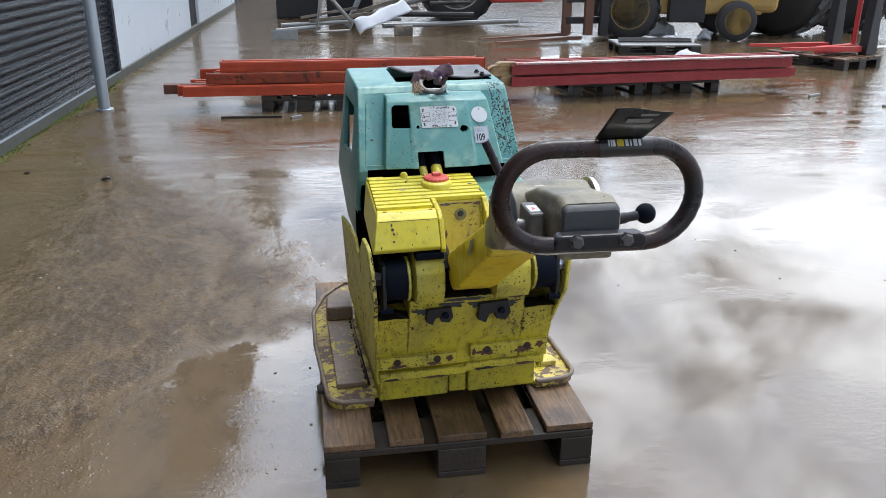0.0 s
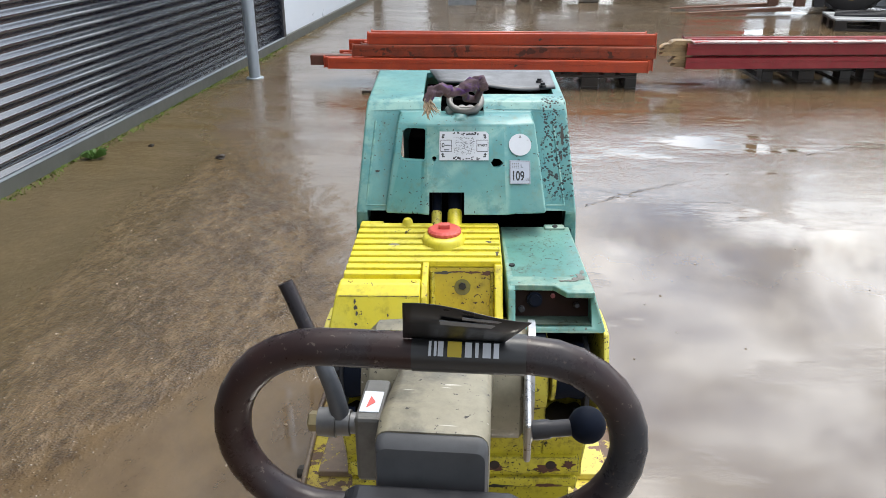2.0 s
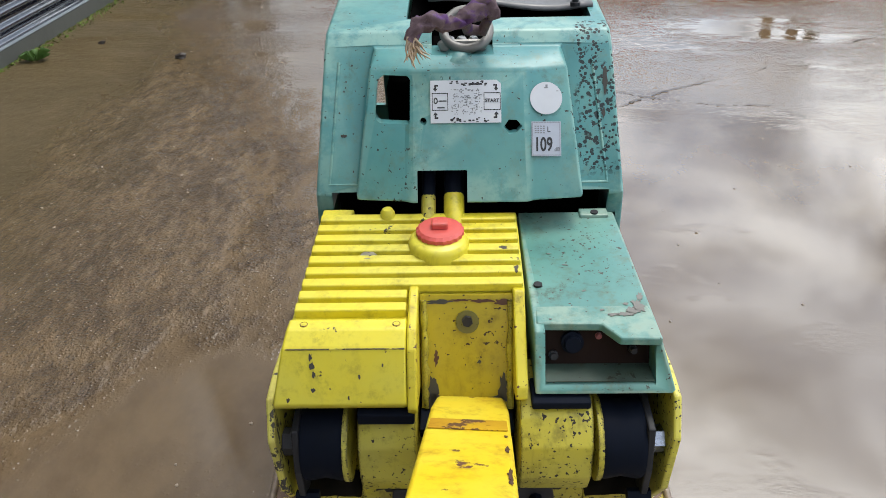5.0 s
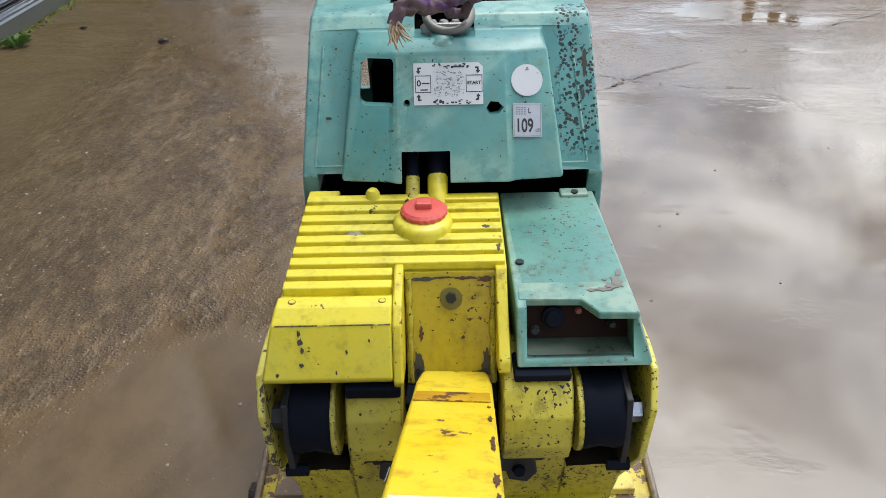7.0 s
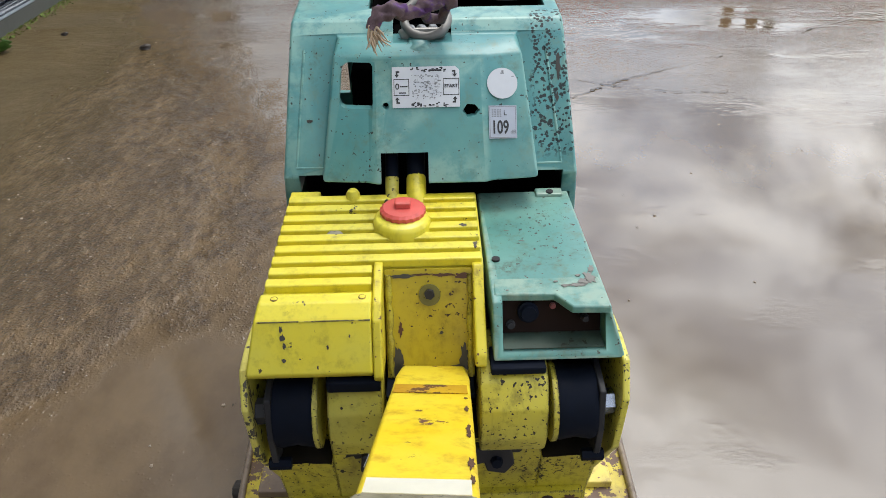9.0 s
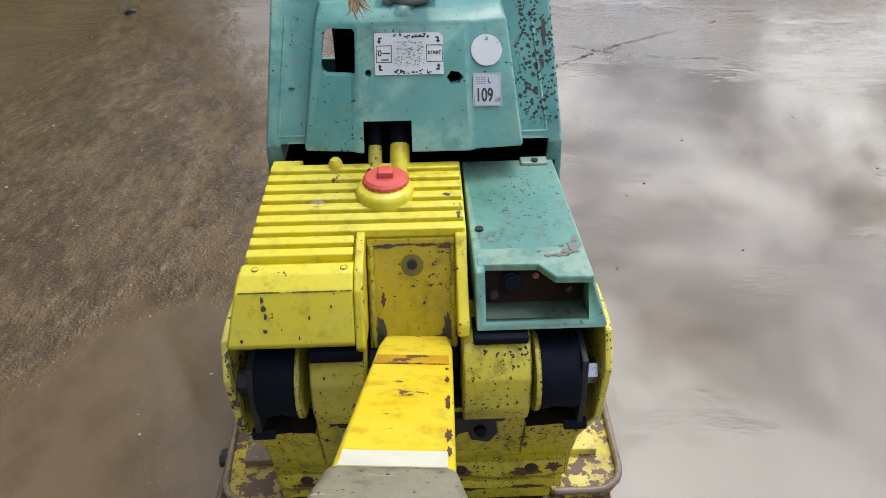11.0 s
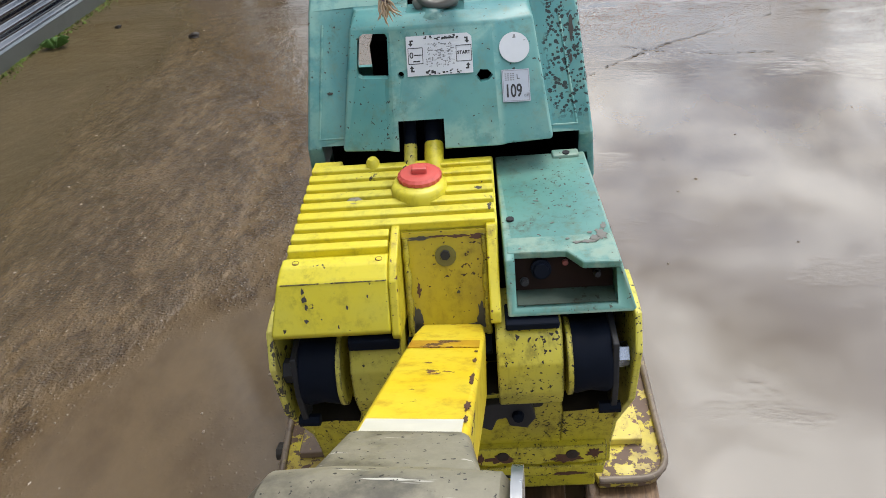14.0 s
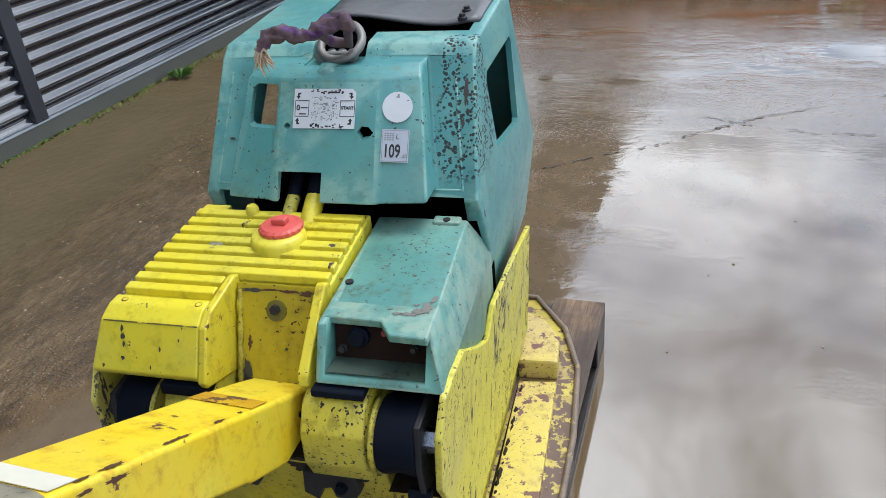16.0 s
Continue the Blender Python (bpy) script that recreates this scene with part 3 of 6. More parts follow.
# ---- pallet ----
def pallet(m, label, group="", mats=(WOOD, WOOD_DARK)):
    t = thing("pallet", m, label, "pallet", group)
    rnd = random.Random(5)
    x = -0.4
    for w, gap in ((0.145, 0.042), (0.1, 0.041), (0.145, 0.041), (0.1, 0.041), (0.145, 0)):
        a, b = rnd.uniform(-0.006, 0.006), rnd.uniform(-0.006, 0.006)
        part("deck_board", box(B(), x, x + w, a, 1.2 + b, 0.122, 0.144, 0.003), mats[0], t)
        x += w + gap
    # everything under the deck gets the wood with shade in its colour
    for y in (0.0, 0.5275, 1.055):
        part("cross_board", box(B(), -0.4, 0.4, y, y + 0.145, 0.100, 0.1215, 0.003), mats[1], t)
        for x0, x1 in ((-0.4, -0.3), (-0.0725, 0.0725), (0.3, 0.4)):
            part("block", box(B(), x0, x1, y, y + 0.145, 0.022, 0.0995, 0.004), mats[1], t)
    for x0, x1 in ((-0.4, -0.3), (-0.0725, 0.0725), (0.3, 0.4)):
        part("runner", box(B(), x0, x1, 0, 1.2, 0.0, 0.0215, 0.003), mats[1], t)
    return t


pallet(pose(0.004, 0.0, 0, 0, 0, 0.6), "worn wet wooden euro pallet under the plate compactor")

# ---- plate compactor ----
mach = thing("plate_compactor", pose(0.03, 0.1, 0, 0, 0, 4.0), "yellow and green reversible plate compactor with chipped paint", "compactor")


def half_width(z):
    return min(0.278 - (z - 0.55) * 0.085, 0.2636 - (0.72 - z) * 0.14)


def side_loft(prof, grow=0.0):
    """A closed body from a side profile (y, z), its width tapering upwards."""
    bm = B()
    left = [bm.verts.new((-half_width(z) - grow, y, z)) for y, z in prof]
    right = [bm.verts.new((half_width(z) + grow + 0.012, y, z)) for y, z in prof]
    k = len(prof)
    # each side is two flat faces that meet at the waist
    i0, i1 = sorted(i for i in range(k) if abs(prof[i][1] - 0.72) < 1e-6)
    for vs in (left, right):
        bm.faces.new(vs[i0:i1 + 1])
        bm.faces.new(vs[i1:] + vs[:i0 + 1])
    for i in range(k):
        bm.faces.new((left[i], right[i], right[(i + 1) % k], left[(i + 1) % k]))
    bmesh.ops.recalc_face_normals(bm, faces=bm.faces)
    return bm


def settled(ob):
    """Turns the modifiers into plain mesh."""
    keep = ob.parent
    ob.parent = None
    dg = bpy.context.evaluated_depsgraph_get()
    dg.update()
    fresh = bpy.data.meshes.new_from_object(ob.evaluated_get(dg))
    ob.modifiers.clear()
    old, ob.data = ob.data, fresh
    bpy.data.meshes.remove(old)
    ob.parent = keep
    return ob


def bulge(d, zlow):
    """The proud front panel: a flat middle and two cheeks that fall back a little; d shrinks it."""
    bm = B()
    def row(y, z, a, b, c, e):
        return [(a + d, y + d + 0.014, z - d), (b - 0.013, y + d + 0.006, z - d), (b, y + d, z - d), (c, y + d, z - d), (c + 0.013, y + d + 0.006, z - d), (e - d, y + d + 0.014, z - d)]
    yl = 0.286 + (zlow - 0.842) * 0.639
    low = row(yl, zlow, -0.180, -0.086, 0.099, 0.191)
    top = row(0.402, 1.024, -0.157, -0.084, 0.094, 0.168)
    crest = [(x * 0.96, y + 0.030, z + 0.013) for x, y, z in top]
    back_low = [(x, 0.58, zlow - d) for x, y, z in low]
    back_top = [(x * 0.96, 0.58, 1.040 - d) for x, y, z in top]
    vs = [[bm.verts.new(q) for q in r] for r in (low, top, crest, back_top, back_low)]
    k = len(vs)
    for i in range(k):
        a, b = vs[i], vs[(i + 1) % k]
        for j in range(5):
            bm.faces.new((a[j], a[j + 1], b[j + 1], b[j]))
    bm.faces.new([r[0] for r in vs])
    bm.faces.new([r[5] for r in reversed(vs)])
    bmesh.ops.recalc_face_normals(bm, faces=bm.faces)
    return bm


def hood():
    prof = [(0.350, 0.826), (0.478, 1.040), (0.500, 1.060), (0.795, 1.078), (0.822, 1.050), (0.872, 0.86), (0.909, 0.72), (0.925, 0.66), (0.930, 0.50), (0.448, 0.50), (0.382, 0.72)]
    ob = part("hood", side_loft(prof), GREEN, mach, "faded green hood with chipped paint")
    carve(ob, [bulge(0.0, 0.842)], "UNION")
    soften(ob, 0.010, 4, 28, 60)
    settled(ob)
    inner = [(0.364, 0.44), (0.364, 0.72), (0.364, 0.84), (0.486, 1.030), (0.506, 1.048), (0.786, 1.064), (0.808, 1.04), (0.858, 0.86), (0.895, 0.72), (0.911, 0.66), (0.914, 0.44)]
    carve(ob, [side_loft(inner, -0.012), bulge(0.009, 0.80)])
    # openings: foot of the front, slot, window, side windows, lifting eye
    cuts = [box(B(), -0.228, 0.242, 0.2, 0.60, 0.45, 0.830)]
    cuts.append(box(B(), -0.079, 0.002, 0.2, 0.40, 0.78, 0.888))
    cuts.append(prism(B(), [(-0.147, 0.960), (-0.144, 0.953), (-0.138, 0.950), (-0.093, 0.950), (-0.090, 0.953), (-0.089, 1.012), (-0.093, 1.016), (-0.132, 1.016), (-0.139, 1.012), (-0.143, 1.004)], 0.25, 0.45, "y"))
    side = [(0.544, 0.844), (0.530, 0.976), (0.543, 0.992), (0.772, 0.992), (0.782, 0.980), (0.754, 0.822), (0.742, 0.815)]
    cuts.append(box(B(), -0.222, -0.176, 0.82, 1.0, 0.772, 0.905))
    cuts.append(prism(B(), side, -0.4, -0.205))
    cuts.append(prism(B(), side, 0.215, 0.4))
    cuts.append(box(B(), -0.055, 0.048, 0.440, 0.56, 1.036, 1.2))
    cuts.append(box(B(), -0.100, 0.222, 0.555, 0.765, 1.03, 1.2))
    cuts.append(turned(B(), (-0.068, 0.2, 0.955), (-0.068, 0.42, 0.955), [(0, 0.0055), (1, 0.0055)], 12))
    cuts.append(prism(B(), [(0.062, 0.946), (0.070, 0.936), (0.083, 0.938), (0.092, 0.947), (0.083, 0.955), (0.070, 0.956)], 0.2, 0.42, "y"))
    carve(ob, cuts)
    ob.data.shade_smooth()
    ob.data.set_sharp_from_angle(angle=radians(30))
    # pressed beads on the side strips of the front
    for x0, x1 in ((-0.231, -0.212), (0.238, 0.214)):
        bm = B()
        tube(bm, [(x0, 0.3615, 0.842), (x0 + (x1 - x0) * 0.5, 0.413, 0.930), (x1, 0.466, 1.018)], 0.0028, 8)
        part("bead", bm, GREEN, mach, smooth=60)
    for x0, x1 in ((-0.232, -0.184), (0.195, 0.240)):
        bm = B()
        tube(bm, [(x0, 0.3605, 0.840), (x1, 0.3605, 0.840)], 0.0028, 8)
        part("bead", bm, GREEN, mach, smooth=60)
    part("inner_panel", box(B(), 0.170, 0.186, 0.600, 0.690, 0.80, 1.02, 0.004), HEAD_GREY, mach, "pale grey panel inside the hood")
    return ob


hood()


def cover():
    """Ribbed yellow hydraulic cover beside the green box."""
    bm = B()
    prof = [(0.312, 0.812), (0.046, 0.789), (0.042, 0.799), (0.020, 0.797), (-0.003, 0.782), (-0.040, 0.712), (-0.033, 0.700), (0.312, 0.700)]
    ls = [-0.240, -0.250, -0.250, -0.251, -0.256, -0.270, -0.272, -0.250]
    a = [bm.verts.new((x, y, z)) for x, (y, z) in zip(ls, prof)]
    b = [bm.verts.new((0.083, y, z)) for y, z in prof]
    bm.faces.new(a)
    bm.faces.new(list(reversed(b)))
    for i in range(8):
        bm.faces.new((a[i], b[i], b[(i + 1) % 8], a[(i + 1) % 8]))
    bmesh.ops.recalc_face_normals(bm, faces=bm.faces)
    ob = part("hydraulic_cover", bm, YELLOW, mach, "bright yellow ribbed metal cover")
    carve(ob, [prism(B(), [(0.126, 0.83), (0.066, 0.665), (0.066, 0.60), (-0.2, 0.60), (-0.2, 0.83)], -0.086, 0.2)])
    soften(ob, 0.004, 3, 25, 45)
    for i in range(9):
        y = 0.283 - 0.0272 * i
        z = 0.786 + (y - 0.008) * 0.0855
        x1 = 0.080 if y > 0.115 else -0.088
        bm = B()
        prism(bm, [(y - 0.0100, z - 0.003), (y - 0.0095, z + 0.0115), (y + 0.0080, z + 0.0130), (y + 0.0098, z - 0.003)], -0.236 - 0.012 * (0.31 - y) / 0.3, x1, "x", 0.0024, 3)
        part("rib", bm, YELLOW, mach)
    # pocket for the drawbar
    YELLOW_CHEEK = painted("rubbed_yellow_paint", (0.62, 0.52, 0.022), (0.55, 0.48, 0.04), chip=(0.07, 0.030, 0.018), chips=0.60, chip_scale=44.0, grime=0.8, grime_col=(0.22, 0.14, 0.015), rough=0.38, specks=0.2)
    bm = B()
    prism(bm, [(0.108, 0.792), (0.099, 0.796), (0.030, 0.640), (0.040, 0.636)], -0.07, 0.066)
    # the deeper yellow holds the pocket's shade as well as oily grime
    part("pocket_back", bm, painted("grimy_shaded_yellow", (0.44, 0.34, 0.010), (0.36, 0.29, 0.015), chip=(0.03, 0.015, 0.008), chips=0.66, chip_scale=50.0, grime=0.6, grime_col=(0.15, 0.10, 0.008), rough=0.32, specks=0.15), mach, "grimy yellow plate with a round bolt hole, recess shade painted in")
    # plain black strip added for the dark line at the pocket's foot
    part("pocket_foot", box(B(), -0.072, 0.064, -0.012, 0.036, 0.630, 0.6385, 0.002), RUBBER, mach, "black strip along the foot of the pocket")
    bm = B()
    prism(bm, [(0.112, 0.804), (0.098, 0.808), (0.018, 0.796), (-0.006, 0.780), (-0.043, 0.706), (-0.038, 0.694), (0.06, 0.66), (0.112, 0.70)], -0.0855, -0.072, "x", 0.003)
    part("pocket_cheek", bm, YELLOW_CHEEK, mach)
    bm = B()
    prism(bm, [(0.112, 0.800), (0.098, 0.804), (0.060, 0.775), (-0.012, 0.716), (-0.018, 0.700), (-0.008, 0.690), (0.06, 0.66), (0.112, 0.70)], 0.064, 0.081, "x", 0.003)
    part("pocket_cheek", bm, YELLOW_CHEEK, mach)
    bm = B()
    turned(bm, (-0.002, 0.088, 0.757), (-0.002, 0.0795, 0.761), [(0, 0.017), (1, 0.017)], 20)
    part("bolt_hole", bm, plain("oily_olive", (0.13, 0.115, 0.02), 0.35), mach)
    bm = B()
    turned(bm, (-0.002, 0.081, 0.763), (-0.002, 0.073, 0.766), [(0, 0.008), (1, 0.008)], 6)
    part("bolt", bm, DARK_GREY, mach)
    rw = random.Random(31)
    for x in (-0.064, 0.060):
        bm = B()
        pts = []
        for k in range(15):
            w = k / 14
            pts.append((x + rw.uniform(-0.0015, 0.0015), 0.095 - 0.066 * w + rw.uniform(-0.001, 0.001), 0.790 - 0.150 * w))
        tube(bm, pts, [rw.uniform(0.0035, 0.0062) for k in range(15)], 8)
        part("weld_bead", bm, YELLOW_DIRTY, mach, smooth=60)
    # filler neck and cap
    bm = B()
    turned(bm, (-0.044, 0.208, 0.785), (-0.044, 0.208, 0.8275), [(0, 0.049), (0.80, 0.047), (0.93, 0.0445), (1, 0.040)], 32)
    part("filler_neck", bm, YELLOW, mach, smooth=40)
    bm = B()
    rings = []
    for z, r in ((0.826, 0.033), (0.828, 0.0362), (0.834, 0.0362), (0.838, 0.032), (0.839, 0.020)):
        rings.append([(-0.042 + (r + (0.0016 if j % 2 and r > 0.0335 else 0)) * math.cos(2 * math.pi * j / 40), 0.220 + (r + (0.0016 if j % 2 and r > 0.0335 else 0)) * math.sin(2 * math.pi * j / 40), z) for j in range(40)])
    loft(bm, rings)
    cap = part("filler_cap", bm, RED_PLASTIC, mach, "faded red plastic screw cap")
    part("grip", box(B(), -0.055, -0.029, 0.211, 0.229, 0.837, 0.849, 0.003), RED_PLASTIC, cap)


cover()


def control_box():
    """Green box with the slanted, recessed switch panel."""
    bm = B()
    prof = [(0.338, 0.795), (0.030, 0.781), (-0.012, 0.703), (0.085, 0.700), (0.215, 0.610), (0.400, 0.560), (0.400, 0.703)]
    xl = [0.088, 0.090, 0.091, 0.091, 0.090, 0.088, 0.088]
    xr = [0.248, 0.263, 0.287, 0.2836, 0.279, 0.2724, 0.2724]
    a = [bm.verts.new((x, y, z)) for x, (y, z) in zip(xl, prof)]
    b = [bm.verts.new((x, y, z)) for x, (y, z) in zip(xr, prof)]
    bm.faces.new(a)
    for tri in ((0, 1, 2, 6), (2, 3, 4, 5, 6)):
        bm.faces.new([b[k] for k in reversed(tri)])
    for i in range(7):
        bm.faces.new((a[i], b[i], b[(i + 1) % 7], a[(i + 1) % 7]))
    bmesh.ops.recalc_face_normals(bm, faces=bm.faces)
    ob = part("control_box", bm, GREEN_BOX, mach, "faded green control box with flaking paint")
    soften(ob, 0.006, 3, 26, 45)
    settled(ob)
    carve(ob, [prism(B(), [(-0.1, 0.717), (0.042, 0.712), (0.064, 0.772), (0.064, 0.83), (-0.1, 0.83)], 0.105, 0.258)])
    ob.data.shade_smooth()
    ob.data.set_sharp_from_angle(angle=radians(30))
    # lid that overhangs the panel
    bm = B()
    prism(bm, [(0.094, 0.100), (0.094, 0.046), (0.184, 0.044), (0.206, 0.012), (0.2635, 0.010), (0.2585, 0.100)], 0.7700, 0.7835, "z", 0.003)
    part("lid_edge", bm, GREEN_BOX, mach)
    part("lid_tab", box(B(), 0.190, 0.238, 0.318, 0.342, 0.789, 0.800, 0.003), GREEN_BOX, mach)
    # rusty panel, coloured extra dark to carry the recess's shadow
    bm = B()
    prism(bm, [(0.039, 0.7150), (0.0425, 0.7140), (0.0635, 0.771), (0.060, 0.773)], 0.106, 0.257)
    part("switch_panel", bm, plain("rusty_shaded_panel", (0.017, 0.009, 0.007), 0.75, vary=0.6, scale=24.0, spec=0.12), mach, "rusty brown switch panel, darkened for its recess")
    # sill plate: grime plus the lid's shade, both in its dark green
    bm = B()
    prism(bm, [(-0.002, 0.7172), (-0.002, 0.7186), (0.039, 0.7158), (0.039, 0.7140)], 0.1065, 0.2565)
    part("sill_grime_shade", bm, painted("grimy_shaded_green_sill", (0.030, 0.050, 0.040), (0.052, 0.085, 0.066), chip=(0.020, 0.022, 0.014), chips=0.58, chip_scale=60.0, grime=1.0, grime_col=(0.035, 0.035, 0.018), rough=0.5), mach, "grimy green sill under the panel with shade painted in")
    d = Vector((0, -0.939, 0.344))
    for name, x, y, z, r, l, mat, lab in (("ignition_switch", 0.146, 0.051, 0.748, 0.016, 0.020, RUBBER, "black round ignition switch"), ("lamp_socket", 0.184, 0.0535, 0.755, 0.005, 0.006, plain("dull_red_lamp", (0.20, 0.035, 0.03), 0.4), ""), ("plug", 0.120, 0.043, 0.730, 0.007, 0.012, DARK_GREY, ""), ("plug", 0.232, 0.046, 0.738, 0.006, 0.016, DARK_GREY, "")):
        bm = B()
        c = Vector((x, y, z))
        turned(bm, c, c + d * l, [(0, r), (0.5, r), (0.55, r * 0.75), (1, r * 0.7)], 20)
        part(name, bm, mat, mach, lab, smooth=40)


control_box()


def frame_parts():
    # side plates
    prof = [(0.765, 0.555), (0.52, 0.600), (0.335, 0.624), (0.285, 0.584), (0.215, 0.622), (0.14, 0.672), (0.095, 0.704), (0.03, 0.710), (-0.02, 0.706), (-0.055, 0.658), (-0.055, 0.56), (0.03, 0.42), (0.075, 0.24), (0.80, 0.24), (0.775, 0.45)]
    for s in (-1, 1):
        bm = B()
        prism(bm, prof, 0.277 * s + 0.004, 0.288 * s + 0.004, "x", 0.003)
        for v in bm.verts:
            v.co.x -= s * max(0.0, 0.70 - v.co.z) * 0.062
        part("side_plate", bm, YELLOW_SIDE, mach, "scratched yellow steel side plate")
    # block between the rubber mounts
    for x0, x1 in ((-0.158, -0.076), (0.070, 0.172)):
        bm = B()
        prism(bm, [(0.14, 0.690), (0.0, 0.690), (-0.028, 0.676), (-0.052, 0.640), (-0.056, 0.585), (-0.040, 0.545), (0.14, 0.53)], x0, x1, "x", 0.004)
        part("saddle_block", bm, YELLOW_WORN, mach, smooth=40)
        bm = B()
        box(bm, x0 + (0.002 if x0 < 0 else 0.016), x1 - (0.001 if x0 < 0 else 0.004), -0.041 if x0 < 0 else -0.024, 0.03, 0.676 if x0 < 0 else 0.686, 0.695 if x0 < 0 else 0.699, 0.003)
        part("rubber_pad", bm, RUBBER, mach)
    # black body behind the mounts, its colour standing in for shade in the gaps
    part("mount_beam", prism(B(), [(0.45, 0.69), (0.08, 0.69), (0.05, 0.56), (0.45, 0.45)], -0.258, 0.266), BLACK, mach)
    # rubber mounts on a cross axis
    for s, off in ((-1, 0.0), (1, 0.006)):
        def X(v):
            return s * v + off
        bm = B()
        turned(bm, (X(0.172), -0.002, 0.612), (X(0.180), -0.002, 0.612), [(0, 0.062), (1, 0.062)], 32)
        fl = part("mount_flange", bm, YELLOW_WORN, mach, smooth=40)
        bm = B()
        turned(bm, (X(0.180), -0.002, 0.612), (X(0.240), -0.002, 0.612), [(0, 0.058), (0.12, 0.060), (0.5, 0.056), (0.88, 0.060), (1, 0.058)], 32)
        part("rubber_mount", bm, RUBBER, mach, "black rubber vibration mount", smooth=40)
        bm = B()
        prism(bm, [(0.03, 0.675), (-0.045, 0.668), (-0.058, 0.60), (-0.052, 0.545), (-0.020, 0.532), (0.03, 0.56)], X(0.240), X(0.250), "x", 0.002)
        part("mount_bracket", bm, plain("black_steel", (0.018, 0.019, 0.023), 0.5, vary=0.4, spec=0.3), mach)
        bm = B()
        turned(bm, (X(0.250), -0.020, 0.625), (X(0.268), -0.020, 0.625), [(0, 0.020), (1, 0.020)], 6)
        part("mount_nut", bm, CHROME if s > 0 else DARK_GREY, mach, "bright steel hex nut" if s > 0 else "")
        bm = B()
        turned(bm, (X(0.222), -0.046, 0.538), (X(0.256), -0.046, 0.538), [(0, 0.010), (1, 0.010)], 6)
        part("clamp_bolt", bm, RUBBER, mach)
    # front of the exciter: a tall middle, lower wings below the mounts
    face = [(0.06, 0.545), (0.0, 0.540), (0.010, 0.470), (0.045, 0.345), (0.045, 0.300), (0.10, 0.300), (0.10, 0.545)]
    wing = [(0.06, 0.492), (0.007, 0.488), (0.012, 0.466), (0.045, 0.345), (0.045, 0.300), (0.10, 0.300), (0.10, 0.492)]
    for x0, x1, prof in ((-0.168, 0.176, face), (-0.262, -0.1682, wing), (0.1762, 0.268, wing)):
        part("exciter_front", prism(B(), prof, x0, x1, "x", 0.003), YELLOW_DIRTY, mach, "chipped grimy yellow exciter housing front")
    for x0, x1, z0, z1 in ((-0.252, -0.022, 0.318, 0.352), (0.018, 0.258, 0.330, 0.368)):
        bm = B()
        pts = [(x0, z1), (x0, z0)]
        for k in range(1, 12):
            x = x0 + (x1 - x0) * k / 12
            pts.append((x, z0 - (0.006 if k % 4 in (1, 2) else 0.0)))
        pts += [(x1, z0), (x1, z1)]
        prism(bm, pts, 0.024, 0.06, "y", 0.002)
        bar = part("clamp_bar", bm, YELLOW_DIRTY, mach, "yellow steel clamp bar with rusty edges")
        for k in (0.22, 0.74):
            x = x0 + (x1 - x0) * k
            bm = B()
            turned(bm, (x, 0.0235, (z0 + z1) / 2), (x, 0.0215, (z0 + z1) / 2), [(0, 0.0115), (1, 0.0105)], 16)
            part("bolt_hole", bm, plain("dark_rusty_hole", (0.022, 0.013, 0.009), 0.7), bar)
    part("foot_bar", prism(B(), [(-0.252, 0.268), (-0.252, 0.296), (0.005, 0.296), (0.012, 0.304), (0.256, 0.306), (0.256, 0.280), (0.015, 0.276), (0.005, 0.268)], 0.034, 0.07, "y", 0.003), YELLOW_DIRTY, mach)
    # black box painted in as the shadow below the exciter
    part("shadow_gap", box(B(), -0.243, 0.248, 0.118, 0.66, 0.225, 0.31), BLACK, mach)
    for x0, x1 in ((-0.246, -0.030), (-0.026, 0.030), (0.034, 0.252)):
        part("exciter_base", box(B(), x0, x1, 0.098 if abs(x0 + x1) > 0.05 else 0.106, 0.70, 0.1672, 0.244, 0.005), YELLOW_DIRTY, mach)
    for x, w, h in ((-0.082, 0.040, 0.034), (0.080, 0.050, 0.044)):
        bm = B()
        prism(bm, [(x - w, 0.49 - h * 0.5), (x - w * 0.9, 0.49 + h * 0.6), (x + w * 0.85, 0.49 + h * 0.7), (x + w, 0.49 - h * 0.2), (x + w * 0.7, 0.49 - h * 0.7), (x + w * 0.1, 0.49 - h * 0.55), (x, 0.49 - h * 0.1), (x - w * 0.3, 0.49 - h * 0.2), (x - w * 0.5, 0.49 - h * 0.8)], -0.012, 0.02, "y", 0.003)
        hook = part("cast_hook", bm, DARK_GREY, mach, "black cast metal hook")
        bm = B()
        turned(bm, (x + w * 0.4, -0.010, 0.492), (x + w * 0.4, -0.022, 0.494), [(0, 0.011), (1, 0.009)], 8)
        part("hook_pin", bm, RUBBER, hook)
    bm = B()
    rd = random.Random(12)
    # dirt on the exciter top; on wings and plate sides painted shadow too
    DIRT_SHADE = plain("dark_dirt_and_shade", (0.015, 0.012, 0.009), 0.6, vary=0.6, scale=70.0, bump=0.6, spec=0.2)
    for xa, xb, ya, yb, z, h in ((-0.150, 0.160, -0.012, 0.063, 0.541, 0.016), (-0.262, -0.168, -0.006, 0.060, 0.489, 0.010), (0.176, 0.268, -0.006, 0.060, 0.489, 0.010), (0.258, 0.286, 0.20, 0.66, 0.168, 0.022), (-0.286, -0.258, 0.20, 0.66, 0.168, 0.022)):
        bm = B()
        rows = []
        ni, nj = max(4, int((xb - xa) / 0.012)), max(4, int((yb - ya) / 0.012))
        for j in range(nj + 1):
            row = []
